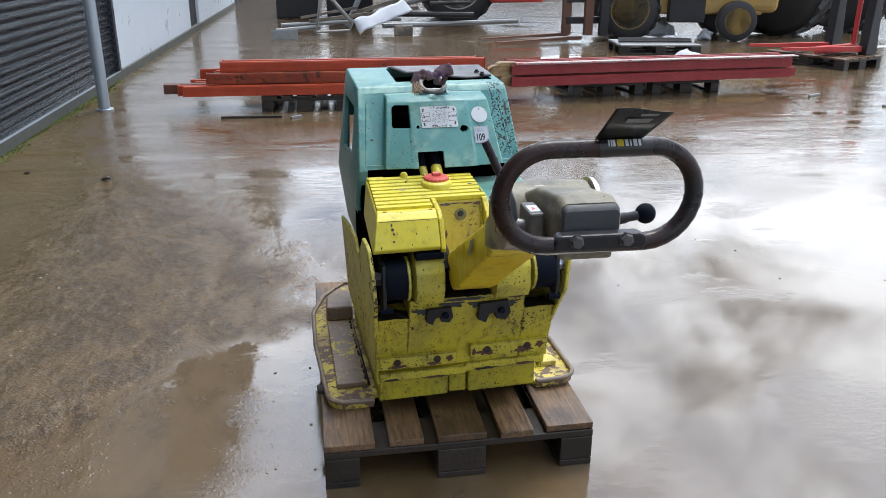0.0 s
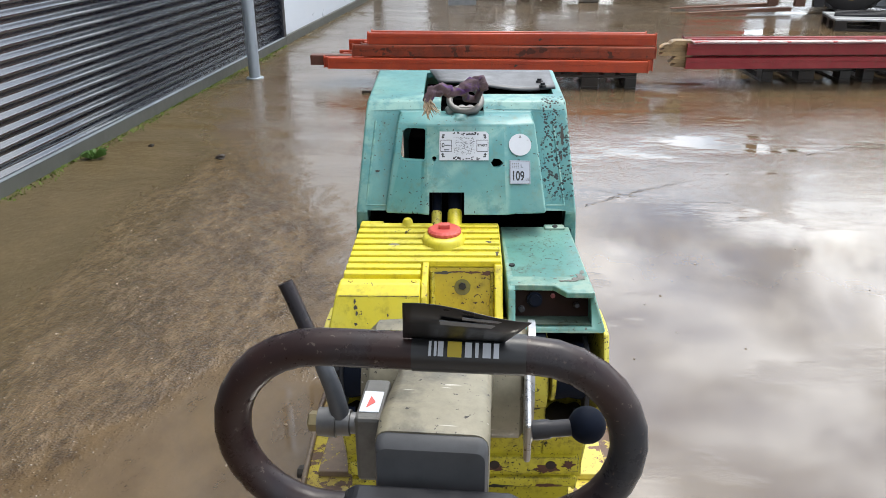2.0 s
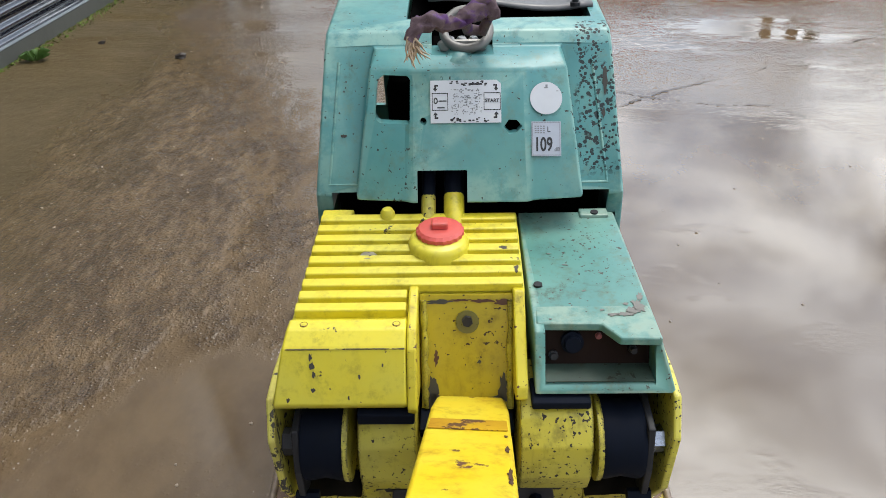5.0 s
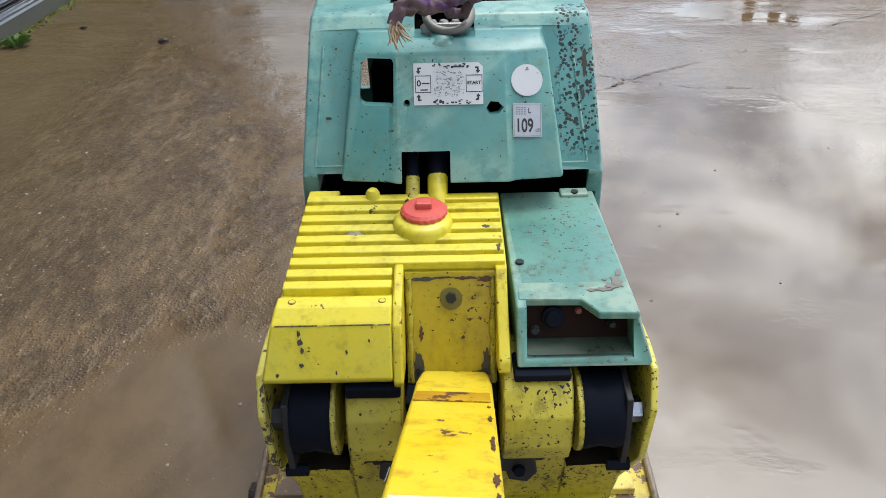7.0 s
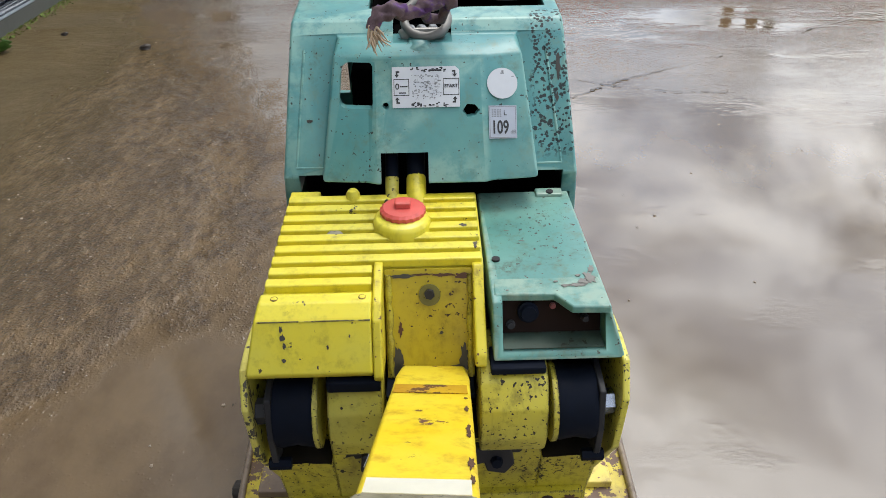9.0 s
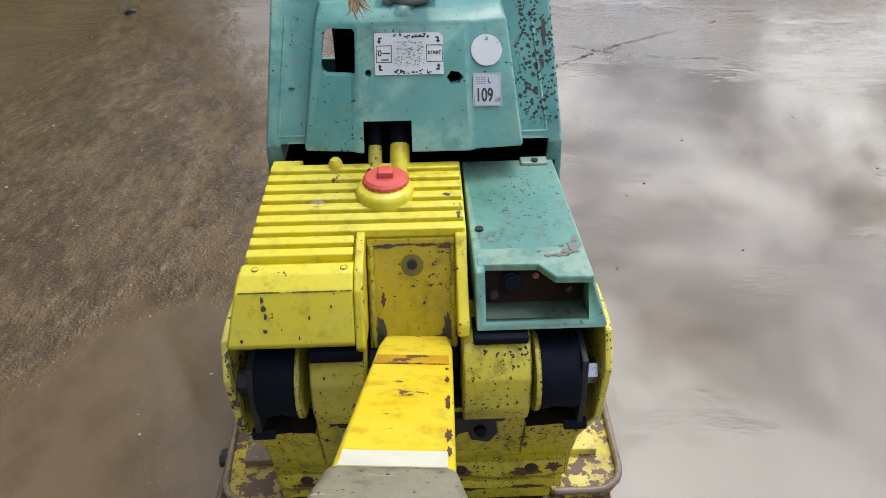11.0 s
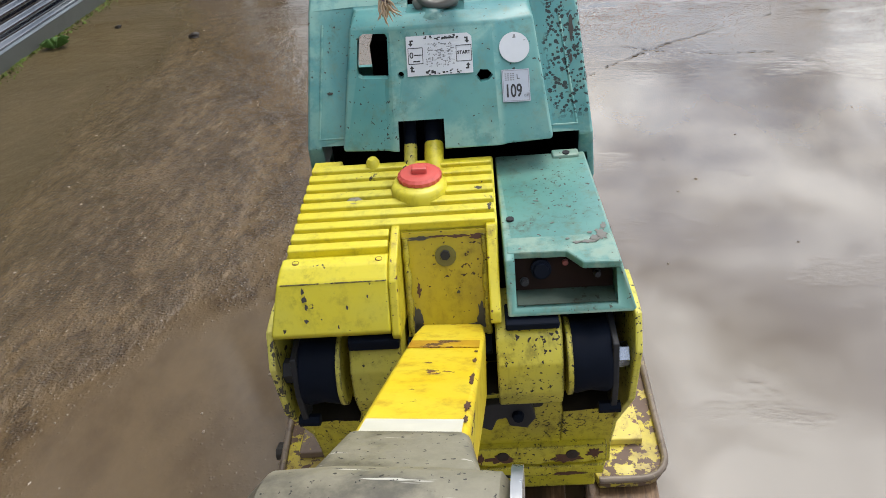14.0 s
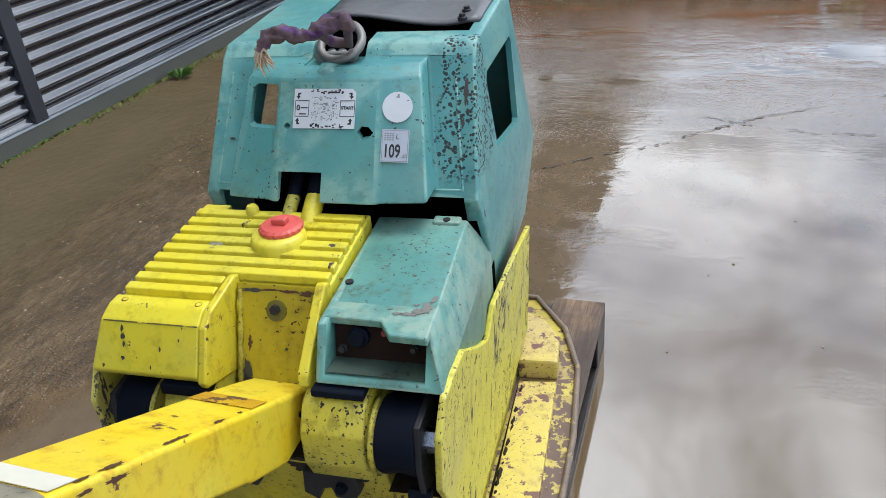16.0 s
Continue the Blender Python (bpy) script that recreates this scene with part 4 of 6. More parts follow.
            for i in range(ni + 1):
                edge = min(i, ni - i, 2) / 2 * min(j + 0.6, nj + 0.6 - j, 2) / 2
                row.append(bm.verts.new((xa + (xb - xa) * i / ni, ya + (yb - ya) * j / nj, z + edge * (0.3 * h + rd.uniform(0.0, h)))))
            rows.append(row)
        for a, b in zip(rows, rows[1:]):
            for i in range(ni):
                bm.faces.new((a[i], a[i + 1], b[i + 1], b[i]))
        part("dirt_and_shade", bm, DIRT_SHADE, mach, "dark oily dirt on the machine with shadow painted in", smooth=60)
    # plain black plate added to darken the gap under the hood front
    part("gap_blackout", box(B(), -0.236, 0.250, 0.478, 0.490, 0.50, 0.86), BLACK, mach)
    # engine as one black box, the hood's inner darkness in its colour
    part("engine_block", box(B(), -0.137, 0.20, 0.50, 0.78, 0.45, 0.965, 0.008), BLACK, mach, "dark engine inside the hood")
    for x, r in ((-0.062, 0.012), (-0.020, 0.017)):
        bm = B()
        tube(bm, [(x, 0.266, 0.79), (x, 0.284, 0.812), (x, 0.304, 0.826), (x, 0.322, 0.836)], r, 14)
        hose = part("hose_pipe", bm, YELLOW_WORN if x < -0.05 else YELLOW, mach, smooth=50)
        # upper length coloured black for the darkness inside the hood
        bm = B()
        tube(bm, [(x, 0.318, 0.834), (x, 0.36, 0.868), (x, 0.45, 0.89)], r * 0.95, 14)
        part("pipe_dark_end", bm, RUBBER, hose, smooth=50)
    bm = B()
    turned(bm, (-0.128, 0.285, 0.80), (-0.128, 0.285, 0.835), [(0, 0.012), (0.8, 0.012), (1, 0.008)], 14)
    part("breather", bm, YELLOW, mach, smooth=40)


frame_parts()


def base_plate():
    # outline with rounded corners, front edge turned up
    def corner(cx, cy, r, a0):
        return [(cx + r * math.cos(radians(a0 + 18 * k)), cy + r * math.sin(radians(a0 + 18 * k))) for k in range(6)]
    out = corner(-0.340, 0.165, 0.058, 180) + [(-0.262, 0.107), (-0.250, 0.155), (0.250, 0.155), (0.262, 0.107)] + corner(0.345, 0.165, 0.058, 270) + [(0.410, 0.50), (0.395, 0.74), (0.345, 0.90), (0.25, 1.04), (-0.25, 1.04), (-0.345, 0.92), (-0.395, 0.77), (-0.408, 0.50)]
    bm = B()
    prism(bm, out, 0.1445, 0.166, "z", 0.004)
    pl = part("base_plate", bm, PLATE_MAT, mach, "rusty steel base plate with yellow paint remains", smooth=40)
    bm = B()
    ring = [(x, y, 0.171) for x, y in out[9:] + out[:7]]
    tube(bm, ring, 0.0075, 10)
    part("plate_rim", bm, RIM_RUST, pl, "worn rolled steel rim", smooth=60)
    for s in (-1, 1):
        bm = B()
        prism(bm, [(s * 0.268, 0.20), (s * 0.365, 0.20), (s * 0.352, 0.665), (s * 0.262, 0.655)], 0.166, 0.184, "z", 0.003)
        part("wear_panel", bm, PANEL_MAT if s > 0 else PLATE_BROWN, pl, "worn yellow flat steel panel" if s > 0 else "brown worn flat steel panel")
        bm = B()
        prism(bm, [(s * 0.255, 0.685), (s * 0.352, 0.690), (s * 0.345, 0.79), (s * 0.30, 0.86), (s * 0.24, 0.90)], 0.166, 0.225, "z", 0.008)
        part("lug", bm, PANEL_MAT if s > 0 else PLATE_BROWN, pl)

    bm = B()
    prism(bm, [(0.215, 0.1465), (0.262, 0.1465), (0.258, 0.158), (0.228, 0.170), (0.217, 0.160)], -0.424, -0.400, "x", 0.003)
    part("side_lug", bm, plain("muddy_black_steel", (0.022, 0.018, 0.014), 0.6, vary=0.5, scale=40.0, bump=0.5), pl, "black muddy steel lug")


base_plate()

HX, HY, HZ = 0.062, -0.80, 1.1065   # centre of the grab ring
BAR_ROOT, BAR_WAY = Vector((0.0305, 0.085, 0.684)), Vector((0.0245, -0.878, 0.4813)).normalized()
BAR_UP = Vector((0, 0.4813, 0.878)).normalized()


def drawbar():
    t = thing("drawbar", Matrix(), "yellow drawbar with grab ring and grey control head", "handle")
    # square bar rising from the pivot
    bm = B()
    d, up, root = BAR_WAY, BAR_UP, BAR_ROOT
    rt = Vector((1, 0, 0))
    rings = []
    for s, w, h in ((-0.07, 0.050, 0.060), (0.0, 0.0555, 0.085), (0.10, 0.0555, 0.085), (0.11, 0.056, 0.082), (0.30, 0.057, 0.070), (0.50, 0.058, 0.060)):
        c = root + d * s
        rings.append([c - rt * w, c + rt * w, c + rt * w - up * h * 1.25, c - rt * w - up * h * 1.25])
    loft(bm, rings)
    bar = part("bar", bm, YELLOW_POLE, t, "deep yellow square steel bar")
    soften(bar, 0.008, 3, 30, 40)
    bm = B()
    c0, c1 = root + d * 0.434 + up * 0.0012, root + d * 0.472 + up * 0.0012
    bm.faces.new([bm.verts.new(v) for v in (c0 - rt * 0.050, c0 + rt * 0.050, c1 - rt * -0.050, c1 - rt * 0.050)])
    band = part("tape_band", bm, plain("dirty_white_tape", (0.62, 0.60, 0.50), 0.5, vary=0.25, scale=30.0), t, "worn white tape band")
    band.modifiers.new("thick", "SOLIDIFY").thickness = 0.001
    bm = B()
    c0, c1 = root + d * 0.068 + up * 0.0008, root + d * 0.112 + up * 0.0008
    bm.faces.new([bm.verts.new(v) for v in (c0 - rt * 0.050, c0 + rt * 0.050, c1 + rt * 0.051, c1 - rt * 0.051)])
    seam = part("weld_seam", bm, painted("rusty_seam", (0.60, 0.38, 0.012), (0.40, 0.19, 0.015), chip=(0.075, 0.030, 0.016), chips=0.53, chip_scale=34.0, grime=0.9, grime_col=(0.20, 0.08, 0.012), rough=0.34), t, "rusty brown worn seam")
    seam.modifiers.new("thick", "SOLIDIFY").thickness = 0.001
    # control head
    def head_ring(y, z, w, h, rr=0.012, x=HX):
        """An upright rounded rectangle across the bar."""
        pts = []
        for sx, sz, a0 in ((1, 1, 0), (-1, 1, 90), (-1, -1, 180), (1, -1, 270)):
            for k in range(4):
                a = radians(a0 + 30 * k)
                pts.append((x + sx * (w - rr) + rr * math.cos(a), y, z + sz * (h - rr) + rr * math.sin(a)))
        return pts
    bm = B()
    loft(bm, [head_ring(-0.338, 0.888, 0.060, 0.036, x=0.042), head_ring(-0.42, 0.925, 0.072, 0.046, x=0.047), head_ring(-0.50, 0.975, 0.060, 0.046, x=0.055), head_ring(-0.60, 1.028, 0.046, 0.040), head_ring(-0.742, 1.052, 0.049, 0.040), head_ring(-0.767, 1.047, 0.0488, 0.039)])
    part("head_housing", bm, HEAD_GREY, t, "dusty grey control head housing", smooth=35)
    bm = B()
    loft(bm, [head_ring(-0.7665, 1.046, 0.0482, 0.0385, 0.010), head_ring(-0.774, 1.044, 0.0480, 0.0375, 0.008), head_ring(-0.779, 1.042, 0.046, 0.034, 0.008)])
    part("head_front", bm, plain("worn_slate_plastic", (0.066, 0.069, 0.076), 0.5, vary=0.5, scale=34.0), t, "worn slate grey head front", smooth=35)
    part("head_foot", box(B(), HX - 0.046, HX + 0.046, -0.765, -0.60, 0.985, 1.012, 0.008), HEAD_GREY, t)
    bm = B()
    turned(bm, (-0.040, -0.52, 0.985), (0.150, -0.52, 0.985), [(0, 0.052), (0.06, 0.064), (0.30, 0.068), (0.70, 0.068), (0.94, 0.066), (1, 0.052)], 32)
    drum = part("drum", bm, HEAD_GREY, t, "grey round drum behind the head", smooth=40)
    bm = B()
    turned(bm, (0.146, -0.52, 0.985), (0.154, -0.52, 0.985), [(0, 0.071), (1, 0.071)], 32)
    part("clamp_ring", bm, STEEL, drum, "bright steel clamp ring", smooth=40)
    # grab ring
    pts = []
    rx, r = 0.0800, 0.0785
    for i in range(15):
        a = math.pi * (-0.5 + i / 14)
        pts.append((HX + rx + r * math.cos(a), HY, HZ + r * math.sin(a)))
    for i in range(15):
        a = math.pi * (0.5 + i / 14)
        pts.append((HX - rx + r * math.cos(a), HY, HZ + r * math.sin(a)))
    bm = B()
    tube(bm, pts, 0.0148, 16, closed=True)
    ringp = part("grab_ring", bm, BAR, t, "scuffed dark rusty steel grab ring", smooth=60)
    bm = B()
    prism(bm, [(HX - 0.074, HZ - 0.078), (HX - 0.068, HZ - 0.0845), (HX + 0.076, HZ - 0.0845), (HX + 0.082, HZ - 0.078), (HX + 0.079, HZ - 0.064), (HX + 0.068, HZ - 0.058), (HX - 0.062, HZ - 0.058), (HX - 0.071, HZ - 0.064)], HY - 0.0165, HY + 0.010, "y", 0.004)
    part("clamp_plate", bm, plain("worn_black_paint", (0.014, 0.015, 0.019), 0.36, vary=0.6, scale=30.0, spec=0.35), ringp, "worn black clamp plate")
    for s in (-1, 1):
        bm = B()
        turned(bm, (HX + 0.004 + s * 0.041, HY - 0.0160, HZ - 0.067), (HX + 0.004 + s * 0.041, HY - 0.026, HZ - 0.067), [(0, 0.0128), (0.18, 0.0128), (0.19, 0.0102), (0.9, 0.0102), (1, 0.0082)], 6)
        part("bolt", bm, plain("dull_bolt_steel", (0.11, 0.11, 0.12), 0.4, 0.5, 0.4), ringp, "grey hex bolt")
    # lever, valve and ball grip
    bm = B()
    tube(bm, [(-0.058, -0.665, 1.095), (-0.074, -0.6575, 1.130), (-0.090, -0.650, 1.165)], 0.0075, 12)
    lever = part("lever", bm, BAR, t, "rusty steel lever", smooth=60)
    bm = B()
    tube(bm, [(-0.040, -0.665, 1.020), (-0.046, -0.668, 1.060), (-0.058, -0.665, 1.095), (-0.063, -0.663, 1.106)], [0.0098, 0.0090, 0.0084, 0.0078], 12)
    part("sleeve", bm, plain("grey_blue_steel", (0.115, 0.125, 0.140), 0.42, 0.4, 0.5, 60.0), lever, "grey blue steel sleeve", smooth=60)
    bm = B()
    turned(bm, (-0.075, -0.665, 1.018), (-0.020, -0.665, 1.018), [(0.12, 0.009), (0.2, 0.009), (0.21, 0.0145), (0.55, 0.0155), (0.56, 0.0135), (0.8, 0.0135), (0.81, 0.011), (1, 0.011)], 18)
    part("valve", bm, plain("dull_valve_steel", (0.20, 0.20, 0.20), 0.38, 0.8, 0.5, 70.0), t, "dull steel valve body", smooth=40)
    bm = B()
    turned(bm, (-0.074, -0.665, 1.018), (-0.064, -0.665, 1.018), [(0, 0.008), (0.2, 0.0105), (1, 0.0105)], 6)
    part("valve_nut", bm, plain("dull_brass", (0.24, 0.20, 0.11), 0.4, 0.7, 0.4, 80.0), t, "dull brass hex nut")
    part("side_box", box(B(), -0.020, 0.006, -0.70, -0.63, 0.975, 1.049, 0.004), plain("dull_grey_casting", (0.125, 0.125, 0.118), 0.5, 0.2, 0.7, 60.0), t, "grey metal side box")
    stick = part("sticker", box(B(), -0.0165, 0.0025, -0.690, -0.655, 1.0492, 1.0500), WHITE, t, "small white sticker with a red mark")
    part("mark", prism(B(), [(-0.011, -0.684), (-0.003, -0.674), (-0.009, -0.663)], 1.0501, 1.0504, "z"), RED_PLASTIC, stick)
    part("rating_sticker", prism(B(), [(-0.168, 0.768), (-0.205, 0.790), (-0.232, 0.838), (-0.195, 0.818)], -0.0232, -0.0222), FADED_INK, t, "grey worn sticker on the bar")
    bm = B()
    turned(bm, (0.150, -0.665, 1.020), (0.190, -0.665, 1.026), [(0, 0.010), (0.4, 0.010), (0.45, 0.0085), (1, 0.0085)], 14)
    stem = part("stem", bm, DARK_GREY, t, smooth=40)
    bm = B()
    bmesh.ops.create_uvsphere(bm, u_segments=24, v_segments=16, radius=0.0185, matrix=Matrix.Translation((0.203, -0.663, 1.028)))
    part("ball_grip", bm, RUBBER, stem, "black plastic ball grip", smooth=180)
    part("bracket", box(B(), 0.142, 0.149, -0.685, -0.56, 0.995, 1.040, 0.003), STEEL, t)


drawbar()



# ---- hood fittings ----
SLOPE = Vector((0, 0.124, 0.194)).normalized()
OUT = Vector((0, -0.194, 0.124)).normalized()


def on_panel(x, z, lift=0.0012):
    """A pose on the hood's front panel: x across, y up the slope, z outwards."""
    on_cheek = x > 0.107
    back = 0.006 + (x - 0.112) * 0.10 if on_cheek else 0.0
    p = Vector((x, 0.2845 + back + (z - 0.842) * 0.639, z)) + OUT * lift
    m = Matrix((Vector((1, 0, 0)), SLOPE, OUT)).transposed().to_4x4()
    m.translation = p
    return m @ pose(0, 0, 0, 0, 5.0) if on_cheek else m


def sheet(bm, pts, thick=0.0006):
    prism(bm, pts, 0.0, thick, "z")
    return bm


def letters(name, body, size, m, mat, parent, label="", thick=0.0003, bold=0.0):
    cu = bpy.data.curves.new(name, "FONT")
    cu.body, cu.size, cu.extrude, cu.offset, cu.align_x, cu.align_y = body, size, thick, bold, "CENTER", "CENTER"
    tmp = new(name, cu)
    dg = bpy.context.evaluated_depsgraph_get()
    me = bpy.data.meshes.new_from_object(tmp.evaluated_get(dg))
    bpy.data.objects.remove(tmp)
    bpy.data.curves.remove(cu)
    me.materials.clear()
    me.materials.append(mat)
    ob = new(name, me)
    ob.parent = parent
    ob.matrix_basis = m
    if label:
        ob["label"] = label
    return ob


def strip(x0, x1, y0, y1):
    return [(x0, y0), (x1, y0), (x1, y1), (x0, y1)]


def labels():
    # instruction plate
    m = on_panel(0.001, 0.9815)
    st = part("instruction_sticker", sheet(B(), [(-0.057, -0.0345), (0.057, -0.0345), (0.057, 0.028), (0.050, 0.0345), (-0.057, 0.0345)]), WHITE, mach, "worn white instruction sticker with faded print")
    st.matrix_basis = m
    up = pose(0, 0, 0.0008)
    for x, w, body, size in ((-0.0415, 0.013, "0", 0.014), (0.0425, 0.0135, "START", 0.0085)):
        bm = B()
        for a, b, c, d in ((x - w, x + w, 0.013, 0.0142), (x - w, x + w, -0.0142, -0.013), (x - w, x - w + 0.001, -0.013, 0.013), (x + w - 0.001, x + w, -0.013, 0.013)):
            prism(bm, strip(a, b, c, d), 0.0007, 0.0010, "z")
        part("frame_print", bm, INK, st)
        letters("print", body, size * (0.9 if body == "START" else 1.0), pose(x if body != "0" else x - 0.007, 0.001, 0.0009), INK, st, bold=0.00025)
    for a, b, c, e in ((-0.044, -0.031, 0.0002, 0.0022), (0.006, 0.027, 0.0265, 0.0295), (-0.046, -0.034, -0.0105, -0.0085)):
        part("print_bar", prism(B(), strip(a, b, c, e), 0.0007, 0.001, "z"), INK, st)
    bm = B()
    r = random.Random(8)
    for i in range(150):
        x, y = r.uniform(-0.024, 0.024), r.uniform(-0.022, 0.020)
        w, h = r.uniform(0.0008, 0.0035), r.uniform(0.0004, 0.0022)
        prism(bm, strip(x, x + w, y, y + h), 0.0007, 0.0009 + 0.000002 * i, "z")
    part("faded_print", bm, FADED_INK, st)
    bm = B()
    for i in range(44):
        x, y = r.uniform(-0.030, 0.034), r.choice((r.uniform(0.025, 0.032), r.uniform(-0.034, -0.027)))
        prism(bm, strip(x, x + r.uniform(0.002, 0.005), y, y + r.uniform(0.001, 0.003)), 0.0007, 0.0009 + 0.000002 * i, "z")
    tagged(part("smudged_print", bm, INK, st), kind="stuff")
    for sx in (-1, 1):
        for sy in (-1, 1):
            bm = B()
            cx, cy = sx * 0.0445, sy * 0.0235
            prism(bm, [(cx, cy + sy * 0.004), (cx + sx * 0.006, cy + sy * 0.004), (cx + sx * 0.006, cy - sy * 0.002), (cx + sx * 0.0085, cy - sy * 0.002), (cx + sx * 0.0045, cy - sy * 0.007), (cx + sx * 0.0005, cy - sy * 0.002), (cx + sx * 0.003, cy - sy * 0.002), (cx + sx * 0.003, cy + sy * 0.0012), (cx, cy + sy * 0.0012)], 0.0007, 0.0010, "z")
            part("arrow_print", bm, INK, st)
    # round sticker
    bm = B()
    turned(bm, (0, 0, 0), (0, 0, 0.0006), [(0, 0.0262), (1, 0.0262)], 40)
    disc = part("round_sticker", bm, WHITE, mach, "plain white round sticker")
    disc.matrix_basis = on_panel(0.131, 0.982)
    bm = B()
    for x, y, w, h in ((-0.003, 0.016, 0.006, 0.002), (-0.001, 0.018, 0.0035, 0.004), (0.016, 0.011, 0.004, 0.0012)):
        prism(bm, strip(x, x + w, y, y + h), 0.0006, 0.0009, "z")
    part("scuff", bm, FADED_INK, disc)
    # noise level sticker
    m = on_panel(0.1305, 0.9265)
    st2 = part("noise_sticker", sheet(B(), strip(-0.0240, 0.0240, -0.0280, 0.0280)), plain("faded_blue_white_sticker", (0.40, 0.44, 0.52), 0.45, vary=0.15, scale=60.0, bump=0.0), mach, "white noise level sticker reading 109")
    st2.matrix_basis = m
    bm = B()
    for a, b, c, d in ((-0.0225, 0.0225, 0.0258, 0.0265), (-0.0225, 0.0225, -0.0265, -0.0258), (-0.0225, -0.0218, -0.0265, 0.0265), (0.0218, 0.0225, -0.0265, 0.0265)):
        prism(bm, strip(a, b, c, d), 0.0007, 0.0009, "z")
    part("frame_print", bm, FADED_INK, st2)
    n109 = letters("number_print", "109", 0.027, pose(-0.004, -0.011, 0.0009), INK, st2, bold=0.0006)
    n109.matrix_basis = pose(-0.005, -0.010, 0.0009) @ Matrix.Diagonal((0.75, 1.15, 1, 1))
    letters("unit_print", "dB", 0.009, pose(0.0175, -0.017, 0.0009), FADED_INK, st2)
    letters("level_print", "L", 0.012, pose(0.004, 0.015, 0.0009), INK, st2)
    bm = B()
    for i in range(16):
        x, y = -0.019 + 0.0045 * (i % 4), 0.009 + 0.0035 * (i // 4)
        prism(bm, strip(x, x + 0.003, y, y + 0.0018), 0.0007, 0.0009, "z")
    part("faded_print", bm, FADED_INK, st2)


labels()


def hood_top():
    # lifting eye in its recess
    bm = B()
    pts = []
    for k in range(28):
        a = 2 * math.pi * k / 28
        w, l = 0.038 * math.cos(a), 0.042 * math.sin(a)
        pts.append((0.004 + w * (1.0 - 0.10 * math.sin(a)), 0.486 + l * 0.86, 1.066 + l * 0.52))
    tube(bm, pts, 0.0078, 12, closed=True)
    eye = part("lifting_eye", bm, plain("dull_eye_steel", (0.20, 0.195, 0.185), 0.5, 0.35, 0.4, 60.0), mach, "worn steel lifting eye", smooth=60)
    bm = B()
    prism(bm, [(-0.046, 1.048), (-0.034, 1.022), (0.026, 1.022), (0.042, 1.048), (0.032, 1.054), (-0.038, 1.054)], 0.462, 0.472, "y", 0.004)
    part("eye_plate", bm, plain("worn_strap_steel", (0.26, 0.255, 0.24), 0.4, 0.5, 0.35), eye)
    # black floor puts the recess's shade into colour
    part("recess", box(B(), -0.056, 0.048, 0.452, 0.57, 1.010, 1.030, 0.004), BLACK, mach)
    for x in (-0.024, -0.004, 0.016):
        bm = B()
        turned(bm, (x, 0.500, 1.028), (x, 0.500, 1.048), [(0, 0.009), (0.8, 0.009), (1, 0.006)], 12)
        part("bolt", bm, STEEL, mach)
    # saddle bump below the eye
    bm = B()
    turned(bm, (-0.008, 0.418, 1.004), (-0.008, 0.490, 1.012), [(0, 0.026), (0.10, 0.033), (1, 0.036)], 28)
    part("eye_saddle", bm, GREEN, mach, smooth=60)
    # warped cover plate
    bm = B()
    nx, ny = 14, 8
    grid = []
    for j in range(ny + 1):
        row = []
        for i in range(nx + 1):
            u, v = i / nx, j / ny
            x = -0.092 + 0.324 * u + 0.03 * (1 - v) * (1 - u)
            y = 0.600 + 0.178 * v - 0.012 * u * v
            z = 1.0725 + (y - 0.60) * 0.061 + (0.011 * math.sin(math.pi * (u * 1.5 + 0.35)) + 0.004) * (1 - v) * min(1.0, 6 * (1 - u))
            row.append(bm.verts.new((x, y, z)))
        grid.append(row)
    for j in range(ny):
        for i in range(nx):
            bm.faces.new((grid[j][i], grid[j][i + 1], grid[j + 1][i + 1], grid[j + 1][i]))
    # black box added below the cover so the opening looks dark
    part("slot_blackout", box(B(), -0.098, 0.220, 0.57, 0.76, 0.98, 1.046), BLACK, mach)
    cov = part("top_cover", bm, GREY_PANEL, mach, "warped dark grey cover plate", smooth=60)
    cov.modifiers.new("thick", "SOLIDIFY").thickness = 0.006
    for x, y in ((0.200, 0.600), (0.196, 0.655)):
        bm = B()
        turned(bm, (x, y, 1.070), (x, y, 1.082), [(0, 0.009), (0.5, 0.009), (0.6, 0.006), (1, 0.006)], 12)
        part("bolt", bm, DARK_GREY, cov)


hood_top()


